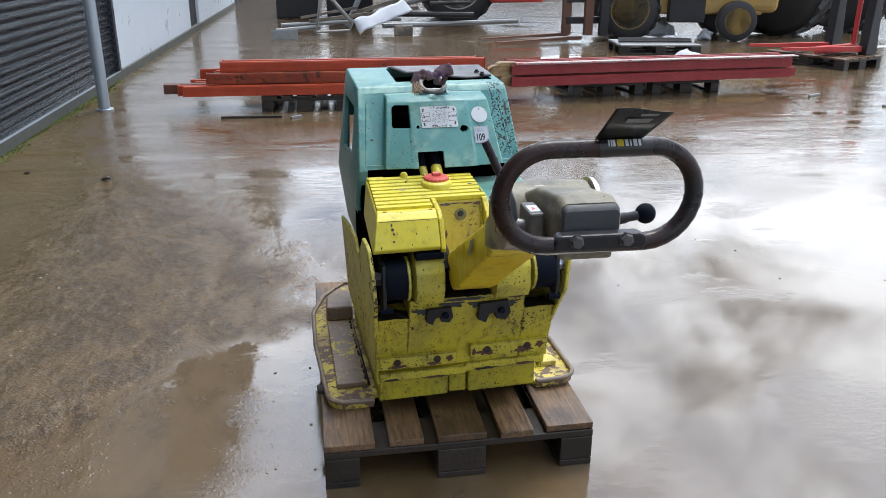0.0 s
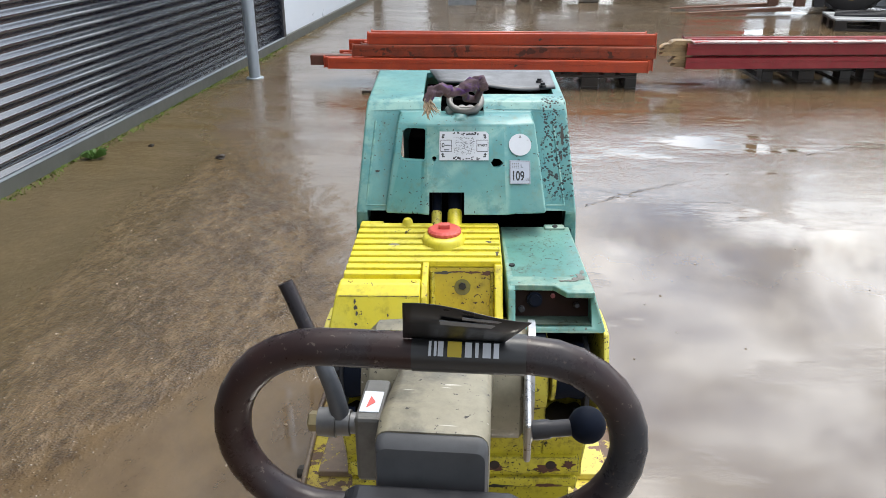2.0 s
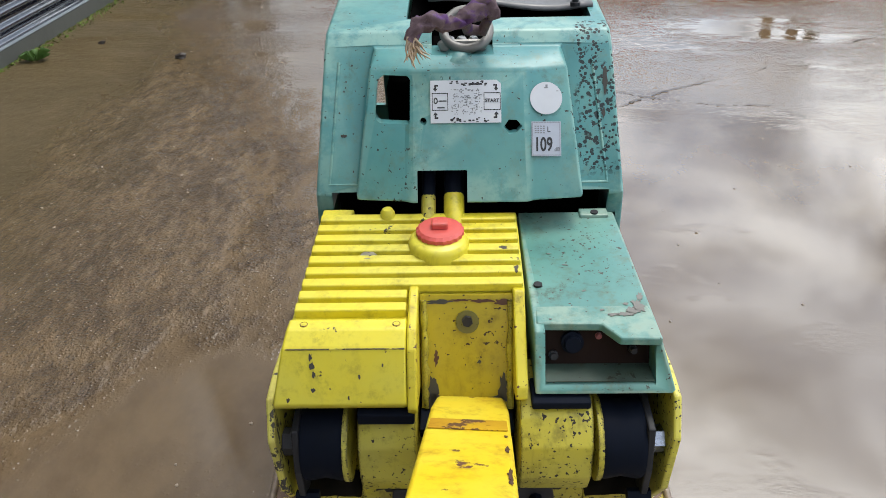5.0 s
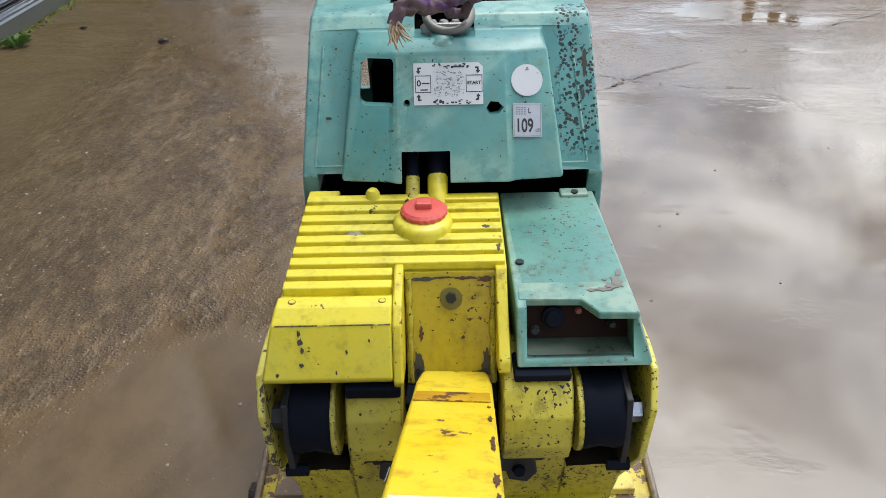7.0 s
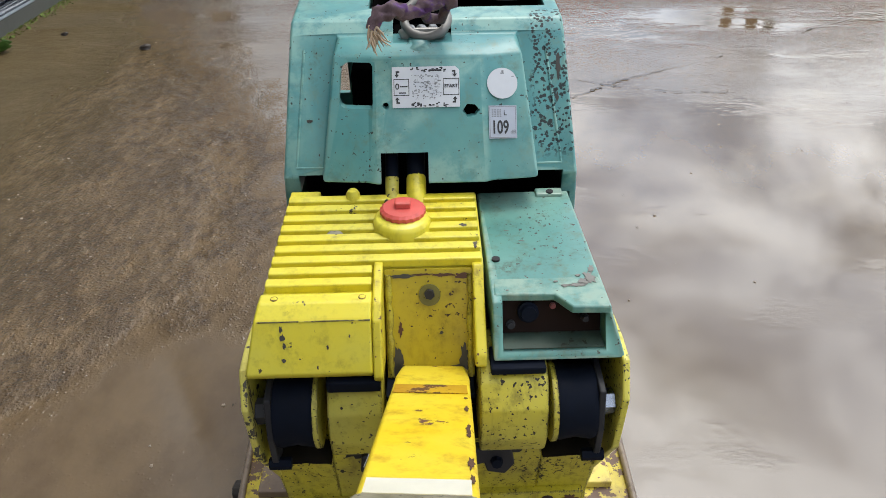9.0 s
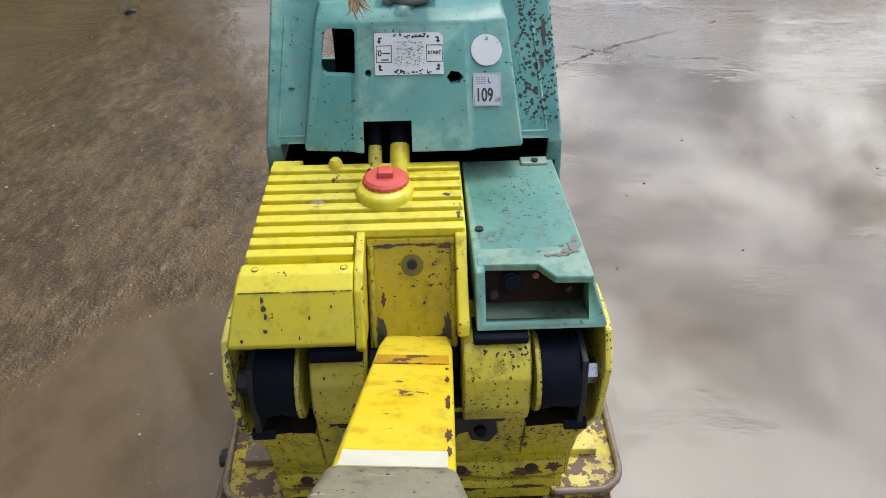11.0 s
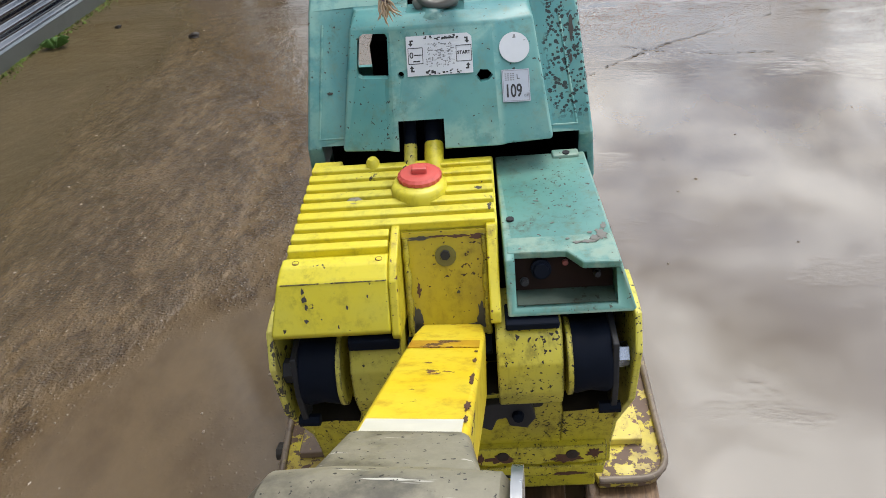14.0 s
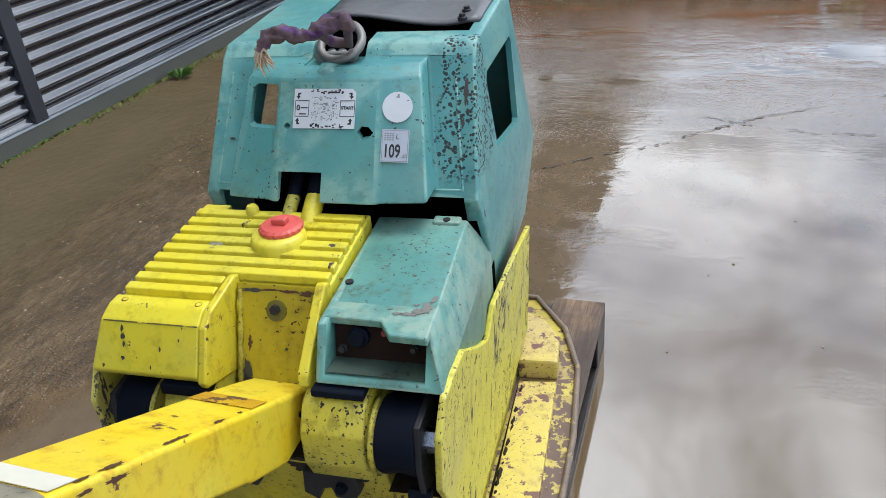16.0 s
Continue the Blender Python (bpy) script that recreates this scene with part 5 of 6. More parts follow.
def rag():
    t = thing("rag", pose(0.0321, 0.0701, -0.006, 0, 0, 4.0), "twisted purple rag tied round the lifting eye", "rag")
    spine = [(-0.084, 0.372, 1.098), (-0.070, 0.385, 1.118), (-0.050, 0.398, 1.122), (-0.028, 0.410, 1.110), (-0.008, 0.420, 1.112), (0.012, 0.432, 1.122), (0.034, 0.446, 1.128), (0.046, 0.452, 1.120), (0.050, 0.458, 1.100)]
    rad = [0.008, 0.013, 0.014, 0.0105, 0.010, 0.014, 0.0155, 0.013, 0.007]
    fine, fr = [], []
    for i in range(len(spine) - 1):
        for k in range(4):
            w = k / 4
            fine.append(Vector(spine[i]).lerp(Vector(spine[i + 1]), w))
            fr.append(rad[i] * (1 - w) + rad[i + 1] * w)
    bm = B()
    tube(bm, fine, fr, 28)
    for v in bm.verts:
        tw = math.sin(v.co.x * 160 + v.co.z * 420) * 0.0024 + math.sin(v.co.y * 330 + v.co.x * 220) * 0.0020
        v.co += Vector((0, -1, 1)).normalized() * tw + noise.noise_vector(v.co * 70) * 0.0055
    part("cloth", bm, RAG, t, smooth=80)
    bm = B()
    r = random.Random(4)
    for i in range(26):
        a = Vector((-0.080 + r.uniform(-0.008, 0.008), 0.372 + r.uniform(-0.006, 0.006), 1.098 + r.uniform(-0.008, 0.008)))
        b = a + Vector((r.uniform(-0.014, 0.024), r.uniform(-0.012, 0.004), r.uniform(-0.034, -0.012)))
        tube(bm, [a, (a + b) / 2 + Vector((r.uniform(-0.004, 0.004), -0.003, 0)), b], [0.0022, 0.0016, 0.0006], 5)
    part("frayed_end", bm, FRAY, t, "pale frayed cloth end", smooth=80)
    bm = B()
    tube(bm, [(0.000, 0.430, 1.112), (0.006, 0.470, 1.085), (0.030, 0.484, 1.078), (0.040, 0.462, 1.108)], [0.008, 0.010, 0.010, 0.008], 12)
    part("knot", bm, RAG, t, smooth=80)


rag()


def cover_screws():
    SCREW = painted("rusty_sunk_screw", (0.45, 0.30, 0.03), (0.16, 0.07, 0.02), chip=(0.05, 0.025, 0.012), chips=0.52, chip_scale=220.0, grime=0.9, rough=0.45)
    spots = [(-0.225, 0.296), (-0.030, 0.298), (0.072, 0.300), (-0.228, 0.030), (-0.100, 0.030), (0.068, 0.128), (0.066, 0.190), (-0.095, 0.128), (-0.215, 0.190)]
    for x, y in spots:
        z = 0.786 + (y - 0.008) * 0.0855 if y > 0.045 else 0.7975
        bm = B()
        turned(bm, (x, y, z - 0.003), (x, y, z + 0.0014), [(0, 0.0060), (0.7, 0.0060), (1, 0.0050), (0.75, 0.0042), (0.7, 0.0010)], 14)
        part("screw", bm, SCREW, mach)
    bm = B()
    turned(bm, (-0.152, 0.183, 0.798), (-0.152, 0.183, 0.8125), [(0, 0.014), (0.8, 0.014), (1, 0.011)], 18)
    part("plug", bm, HEAD_GREY, mach, "grey round screw plug", smooth=40)
    part("cover_seam", prism(B(), [(-0.0040, 0.7814), (-0.0046, 0.7804), (0.002, 0.7790), (0.002, 0.7820)], -0.250, -0.088), YELLOW_DIRTY, mach)
    part("cover_tab", box(B(), -0.238, -0.186, 0.292, 0.316, 0.805, 0.818, 0.003), YELLOW, mach)
    for x, y, z in ((0.104, 0.135, 0.787), (0.215, 0.326, 0.800)):
        bm = B()
        turned(bm, (x, y, z - 0.004), (x, y, z + 0.002), [(0, 0.0065), (1, 0.0065)], 14)
        part("screw", bm, DARK_GREY, mach)


cover_screws()


def bare_patches():
    """Jagged spots where the paint has flaked off."""
    r = random.Random(17)
    BARE = plain("bare_grey_primer", (0.17, 0.165, 0.15), 0.6, vary=0.4, scale=90.0)
    DARK = plain("dark_bare_metal", (0.045, 0.042, 0.038), 0.55, vary=0.5, scale=90.0)
    def blot(m, w, h, mat, parent=mach, k=14):
        bm = B()
        pts = []
        for i in range(k):
            a = 2 * math.pi * i / k
            f = r.uniform(0.45, 1.0)
            pts.append((w * f * math.cos(a), h * f * math.sin(a)))
        prism(bm, pts, 0.0002, 0.0007, "z")
        part("bare_patch", bm, mat, parent).matrix_basis = m
    def on_box(x, y):
        return pose(x, y - 0.045, max(0.781 + (y - 0.075) * 0.0455, 0.7838 if y < 0.14 else 0.0) + 0.0002, 2.6 if y >= 0.14 else 0.0, 0, r.uniform(-20, 20))
    for x, y, w, h in ((0.222, 0.110, 0.016, 0.006), (0.243, 0.128, 0.011, 0.017), (0.249, 0.150, 0.006, 0.012), (0.205, 0.109, 0.010, 0.005), (0.232, 0.118, 0.012, 0.009), (0.190, 0.120, 0.005, 0.003), (0.226, 0.134, 0.005, 0.004), (0.170, 0.165, 0.004, 0.002), (0.150, 0.23, 0.006, 0.002), (0.128, 0.26, 0.005, 0.0015), (0.20, 0.21, 0.003, 0.002), (0.115, 0.10, 0.003, 0.002)):
        blot(on_box(x, y), w, h, BARE, mach, 26)
    def on_cover(x, y, lift=0.0):
        return pose(x, y, 0.786 + (y - 0.008) * 0.0855 + lift, 4.9, 0, r.uniform(-30, 30))
    for x, y in ((-0.085, 0.283), (-0.19, 0.256), (0.045, 0.174), (0.060, 0.147), (0.01, 0.147), (-0.05, 0.202), (0.055, 0.202), (-0.205, 0.093), (0.03, 0.229), (-0.12, 0.12)):
        blot(on_cover(x, y, 0.0092), r.uniform(0.005, 0.010), r.uniform(0.003, 0.005), DARK if r.random() < 0.5 else BARE)
    # on the sloping front of the cover
    for x, w, v in ((-0.216, 0.0035, 0.15), (-0.214, 0.0045, 0.30), (-0.212, 0.003, 0.45), (-0.213, 0.004, 0.72), (-0.15, 0.002, 0.5), (-0.118, 0.002, 0.3), (-0.165, 0.002, 0.86)):
        blot(pose(x, -0.003 - 0.037 * v - 0.0006, 0.782 - 0.070 * v + 0.0004, 62.1), w, w * r.uniform(1.2, 2.4), DARK)
    # black scuff and specks on the hood front
    for x, z, w, h in ((0.236, 0.985, 0.005, 0.030), (0.233, 0.94, 0.004, 0.012), (-0.205, 0.912, 0.006, 0.004), (-0.212, 0.945, 0.002, 0.003), (-0.20, 0.99, 0.002, 0.002), (-0.19, 0.86, 0.0015, 0.003)):
        y = 0.350 + (z - 0.826) * 0.598
        m = Matrix((Vector((1, 0, 0)), Vector((0, 0.598, 1)).normalized(), Vector((0, -1, 0.598)).normalized())).transposed().to_4x4()
        m.translation = Vector((x, y, z)) + Vector((0, -1, 0.598)).normalized() * 0.0005
        blot(m, w, h, DARK)
    # rust runs on the drawbar's edges
    RUST = plain("edge_rust", (0.080, 0.032, 0.018), 0.6, vary=0.5, scale=80.0)
    bar = bpy.data.objects["drawbar"]
    side_way = BAR_WAY.cross(BAR_UP)
    turn = Matrix((BAR_WAY, -side_way, BAR_UP)).transposed().to_4x4()
    for st, w, h in ((0.135, 0.006, 0.003), (0.185, 0.013, 0.0035), (0.270, 0.026, 0.0040), (0.292, 0.012, 0.003), (0.385, 0.022, 0.0045), (0.430, 0.014, 0.003)):
        for side in (0, 1):
            m = turn.copy()
            c = BAR_ROOT + BAR_WAY * st
            m.translation = c + Vector((0.0462 + 0.012 * st, 0, 0)) + BAR_UP * 0.0006
            if side:
                m = Matrix.Translation(c + Vector((0.0532 + 0.012 * st, 0, 0)) - BAR_UP * 0.011) @ Matrix((BAR_WAY, BAR_UP, BAR_WAY.cross(BAR_UP))).transposed().to_4x4()
            blot(m, w, h, RUST, bar, 22)
    # rust along the top of the pocket and in its lower corners
    lean = Matrix((Vector((1, 0, 0)), Vector((0, 0.069, 0.156)).normalized(), Vector((0, -0.156, 0.069)).normalized())).transposed().to_4x4()
    for x, v, w, h, mat in ((-0.042, 0.160, 0.018, 0.0025, DARK), (-0.010, 0.162, 0.014, 0.0015, RUST), (0.020, 0.161, 0.016, 0.002, RUST), (0.048, 0.158, 0.010, 0.004, RUST), (-0.052, 0.030, 0.006, 0.016, DARK), (-0.050, 0.012, 0.010, 0.010, DARK), (0.050, 0.026, 0.006, 0.018, DARK), (0.042, 0.010, 0.012, 0.008, DARK), (-0.048, 0.075, 0.003, 0.009, RUST), (0.015, 0.07, 0.0025, 0.002, DARK)):
        m = lean.copy()
        m.translation = Vector((x, 0.0302 + 0.069 * v / 0.170 - 0.0010, 0.640 + 0.156 * v / 0.170 + 0.0006))
        blot(m, w * 1.5, h * 1.6, mat, mach, 20)
    # oil and painted-in shade round the hooks and mounts, rust on the clamp bars
    OIL_SHADE = plain("black_oil_and_shade", (0.010, 0.009, 0.007), 0.4, vary=0.5, scale=60.0)
    for x, z, w, h, mat in ((-0.125, 0.505, 0.050, 0.020, OIL_SHADE), (-0.045, 0.520, 0.045, 0.016, OIL_SHADE), (0.035, 0.515, 0.050, 0.020, OIL_SHADE), (0.125, 0.510, 0.045, 0.022, OIL_SHADE), (-0.010, 0.532, 0.080, 0.008, OIL_SHADE), (0.150, 0.530, 0.022, 0.012, RUST)):
        m = pose(x, (0.5415 - z) * 0.143 - 0.0006, z, 82)
        blot(m, w, h, mat, mach, 26)
    for x, z, w, h in ((-0.200, 0.322, 0.034, 0.008), (-0.090, 0.322, 0.028, 0.008), (-0.045, 0.335, 0.014, 0.014), (0.070, 0.342, 0.034, 0.014), (0.190, 0.340, 0.040, 0.015), (0.235, 0.350, 0.018, 0.016), (0.030, 0.345, 0.008, 0.018)):
        blot(pose(x, 0.0236, z, 90), w, h, RUST, mach, 24)
    for x, z, w, h, mat in ((-0.215, 0.274, 0.030, 0.005, OIL_SHADE), (-0.090, 0.272, 0.050, 0.005, RUST), (0.070, 0.282, 0.050, 0.006, OIL_SHADE), (0.190, 0.285, 0.040, 0.006, RUST)):
        blot(pose(x, 0.0334, z, 90), w, h, mat, mach, 24)


bare_patches()


def ring_tag():
    """Black advertising foil wrapped on the grab ring, its print as plain marks."""
    t = thing("foil_tag", Matrix(), "black plastic foil tag wrapped round the grab ring", "tag")
    FOIL = plain("black_foil", (0.016, 0.017, 0.019), 0.32, vary=0.3, scale=12.0)
    top = HZ + 0.0785
    bm = B()
    turned(bm, (0.053, HY, top), (0.138, HY, top), [(0, 0.0156), (1, 0.0156)], 28)
    part("sleeve", bm, FOIL, t, smooth=60)
    bm = B()
    cols = []
    for i in range(13):
        u = i / 12
        x0, x1 = 0.046 + 0.076 * u, 0.055 + 0.084 * u
        wav = 0.003 * math.sin(4.5 * u + 0.6)
        cols.append([bm.verts.new((x0 + (x1 - x0) * k, HY - 0.006 - (0.056 + 0.012 * u) * k + wav * k * (1 - k), top + 0.014 + 0.056 * k + wav * k)) for k in (0, 0.5, 1.0)])
    for a, b in zip(cols, cols[1:]):
        for k in range(2):
            bm.faces.new((a[k], b[k], b[k + 1], a[k + 1]))
    flap = part("flap", bm, FOIL, t, smooth=80)
    flap.modifiers.new("thick", "SOLIDIFY").thickness = 0.0006
    # print on the sleeve's near side and on the flap
    def on_sleeve(a, x0, x1, h, mat):
        bm = B()
        c, sn = math.cos(radians(a)), math.sin(radians(a))
        p = Vector((0, HY - 0.0160 * c, top + 0.0160 * sn))
        v = Vector((0, sn, c))
        nrm = Vector((0, -c, sn))
        q = [p - v * h / 2, p + v * h / 2]
        fs = [bm.verts.new(Vector((x0, 0, 0)) + q[0]), bm.verts.new(Vector((x1, 0, 0)) + q[0]), bm.verts.new(Vector((x1, 0, 0)) + q[1]), bm.verts.new(Vector((x0, 0, 0)) + q[1])]
        bm.faces.new(fs)
        ob = part("print_bar", bm, mat, t)
        ob.modifiers.new("thick", "SOLIDIFY").thickness = 0.0004
    gold = plain("yellow_print", (0.55, 0.42, 0.03), 0.4, vary=0.1)
    for x0, x1 in ((0.066, 0.068), (0.070, 0.072), (0.073, 0.077), (0.093, 0.098), (0.1005, 0.1030), (0.106, 0.112), (0.114, 0.118)):
        on_sleeve(38, x0, x1, 0.011, WHITE)
    on_sleeve(38, 0.080, 0.0905, 0.0115, gold)
    # faint print across the flap
    for x0, x1, k, h in ((0.078, 0.122, 0.58, 0.13), (0.094, 0.128, 0.80, 0.07)):
        bm = B()
        q = []
        for x, kk in ((x0, k), (x1, k), (x1, k + h), (x0, k + h)):
            u = (x - 0.05) / 0.08
            q.append(bm.verts.new((x, HY - 0.0085 - (0.056 + 0.012 * u) * kk, top + 0.0145 + 0.056 * kk)))
        bm.faces.new(q)
        ob = part("print_bar", bm, FADED_INK, t)
        ob.modifiers.new("thick", "SOLIDIFY").thickness = 0.0005


ring_tag()


# ---- beams on the yard ----
def channel(bm, a, b, y, z, d=0.045, h=0.095):
    """A C-shaped steel section lying along x, its open side away."""
    prism(bm, [(y, z), (y + d, z), (y + d, z + 0.006), (y + 0.006, z + 0.006), (y + 0.006, z + h - 0.006), (y + d, z + h - 0.006), (y + d, z + h), (y, z + h)], a, b, "x")


def racking_beam(a, b, y, z, mat, label, group, turn=0.0, lip=True):
    t = thing("racking_beam", pose((a + b) / 2, y, z, 0, 0, turn), label, "beam", group)
    h = (b - a) / 2
    bm = B()
    channel(bm, -h, h, 0.0, 0.0)
    part("section", bm, mat, t)
    bm = B()
    prism(bm, [(-0.004, 0.060), (0.001, 0.058), (0.001, 0.090), (-0.004, 0.088)], -h, h, "x")
    part("flange", bm, mat, t)
    if lip:
        for s in (-1, 1):
            part("end_plate", box(B(), s * h - 0.004, s * h + 0.004, -0.010, 0.052, -0.004, 0.106, 0.002), mat, t)
    return t


def beams():
    r = random.Random(3)
    lab = "orange painted steel racking beam lying in a stack"
    g = "orange racking beams"
    for row, y0, z0, k in ((0, 5.78, 0.150, 5), (1, 5.86, 0.252, 4), (2, 5.96, 0.352, 2)):
        for i in range(k):
            a = -1.58 + 0.09 * row + r.uniform(-0.06, 0.20)
            racking_beam(a, 1.26 + r.uniform(-0.12, 0.06), y0 + 0.11 * i + r.uniform(-0.01, 0.01), z0 + r.uniform(-0.004, 0.006), ORANGE_RUST if (row == 1 and i < 2) or r.random() < 0.25 else ORANGE, lab, g, r.uniform(-0.9, 0.9), i < 2)
    rust = painted("rusty_brown_steel", (0.13, 0.045, 0.03), (0.08, 0.03, 0.02), chips=0.6, grime=0.6)
    t = thing("square_tube", pose(-1.55, 5.92, 0.16, 0, 0, 2), "rusty brown square steel tube end among orange beams", "tube")
    part("tube_wall", box(B(), -0.22, 0.55, 0, 0.10, 0, 0.09, 0.006), rust, t)
    lab, g = "dark red painted steel racking beam lying in a stack", "red racking beams"
    for row in range(2):
        for i in range(5):
            racking_beam(1.60 + r.uniform(-0.05, 0.05), 4.86 + r.uniform(-0.10, 0.06), 6.06 + 0.10 * i, 0.150 + 0.120 * row + r.uniform(0, 0.010), REDBEAM, lab, g, 4.6 + r.uniform(-0.2, 0.2), i > 3)
    batten = wood("old_brown_batten", (0.13, 0.075, 0.040), (0.24, 0.15, 0.085))
    for k, (a, b) in enumerate(((1.63, 3.30), (3.31, 4.80))):
        t = thing("timber_batten", pose((a + b) / 2, 6.045 + 0.0803 * ((a + b) / 2 - 1.6), 0.247, 0, 0, 4.6), "old brown timber batten between red beams", "timber", "timber battens")
        part("batten_body", box(B(), -(b - a) / 2, (b - a) / 2, 0.0, 0.30, 0.0, 0.021, 0.003), batten, t)
    WHITE_WORN = painted("worn_white_edge", (0.55, 0.50, 0.47), (0.40, 0.25, 0.24), chip=(0.3, 0.05, 0.05), chips=0.56, chip_scale=9.0, grime=0.5)
    t = thing("flat_bar", pose(3.24, 6.02, 0.386, 0, 0, 4.6), "worn whitish flat bar on top of red beams", "bar")
    part("bar_strip", box(B(), -1.62, 1.58, 0.0, 0.10, 0, 0.010, 0.003), WHITE_WORN, t)
    t = thing("broken_timber", pose(1.52, 6.02, 0.15, 0, 0, 3), "splintered pale wooden ends between the beam stacks", "timber")
    pale = wood("pale_splintered_wood", (0.42, 0.28, 0.13), (0.55, 0.40, 0.22))
    for k in range(7):
        bm = B()
        x = r.uniform(-0.16, -0.04)
        z = 0.02 + 0.032 * k
        prism(bm, [(x, z), (0.12, z - 0.01), (0.12, z + 0.03), (x + 0.05, z + 0.032), (x + 0.02, z + 0.02)], r.uniform(-0.06, 0.0), r.uniform(0.04, 0.10), "y")
        part("splinter", bm, pale, t)
    for x, y in ((-0.47, 5.75), (0.75, 5.80)):
        pallet(pose(x, y, 0, 0, 0, -2), "dark wet wooden pallet carrying orange beams", "beam pallets", (WOOD_DARK, WOOD_DARK))
    for x, y in ((2.72, 6.22), (3.62, 6.28)):
        pallet(pose(x, y, 0, 0, 0, 4.6), "dark wet wooden pallet carrying red beams", "beam pallets", (WOOD_DARK, WOOD_DARK))


beams()


# ---- machines and scrap at the back of the yard ----
TYRE = plain("worn_tyre_rubber", (0.028, 0.028, 0.030), 0.6, vary=0.4, scale=9.0)
RIM_YELLOW = painted("dull_yellow_paint", (0.42, 0.27, 0.06), (0.35, 0.24, 0.09), chips=0.66, chip_scale=12.0, grime=0.6)
RIM_WHITE = plain("dull_white_rim", (0.45, 0.46, 0.42), 0.5, vary=0.3, scale=8.0)
DARKSTEEL = plain("dark_oily_steel", (0.03, 0.03, 0.034), 0.45, 0.4, 0.5)
RUSTSTEEL = plain("rusty_brown_mast", (0.15, 0.075, 0.05), 0.6, 0.2, 0.5, 10.0)
REDPAINT = painted("bright_red_paint", (0.52, 0.03, 0.035), (0.45, 0.06, 0.05), chips=0.67, chip_scale=12.0)


def wheel(parent, c, axis, r, w, rim_mat, lugs=0, name="wheel"):
    """Tyre and rim under a thing; the outer face looks along axis."""
    c, a = Vector(c), Vector(axis).normalized()
    p0, p1 = c - a * w / 2, c + a * w / 2
    bm = B()
    turned(bm, p0, p1, [(0.0, r * 0.62), (0.02, r * 0.80), (0.14, r * 0.965), (0.30, r), (0.70, r), (0.86, r * 0.965), (0.98, r * 0.80), (1.0, r * 0.62)], 40)
    tyre = part("tyre", bm, TYRE, parent, smooth=35)
    if lugs:
        u = a.orthogonal().normalized()
        v = a.cross(u)
        bm = B()
        for i in range(lugs):
            for s in (-1, 1):
                t0 = 2 * math.pi * (i + (0.5 if s > 0 else 0)) / lugs
                ring = []
                for q, e, rr in ((0.02, 0.0, r), (0.50, 0.42, r * 0.985)):
                    cc = c + a * s * w * q
                    for dt, lift in ((-0.07, -0.02), (-0.05, 0.05), (0.05, 0.05), (0.07, -0.02)):
                        t = t0 + s * 0 + e + dt
                        ring.append(cc + (rr + lift * r) * (math.cos(t) * u + math.sin(t) * v))
                loft(bm, [ring[:4], ring[4:]])
        part("lug", bm, TYRE, tyre)
    bm = B()
    turned(bm, c - a * w * 0.30, c + a * w * 0.50, [(0, r * 0.3), (0.02, r * 0.6), (0.80, r * 0.52), (0.98, r * 0.62), (1.0, r * 0.64)], 36)
    rim = part("rim", bm, rim_mat, tyre, smooth=35)
    bm = B()
    turned(bm, c + a * w * 0.10, c + a * w * 0.46, [(0, r * 0.50), (0.3, r * 0.46), (0.75, r * 0.22), (1.0, r * 0.16)], 28)
    part("hub", bm, rim_mat, tyre, smooth=35)
    return tyre


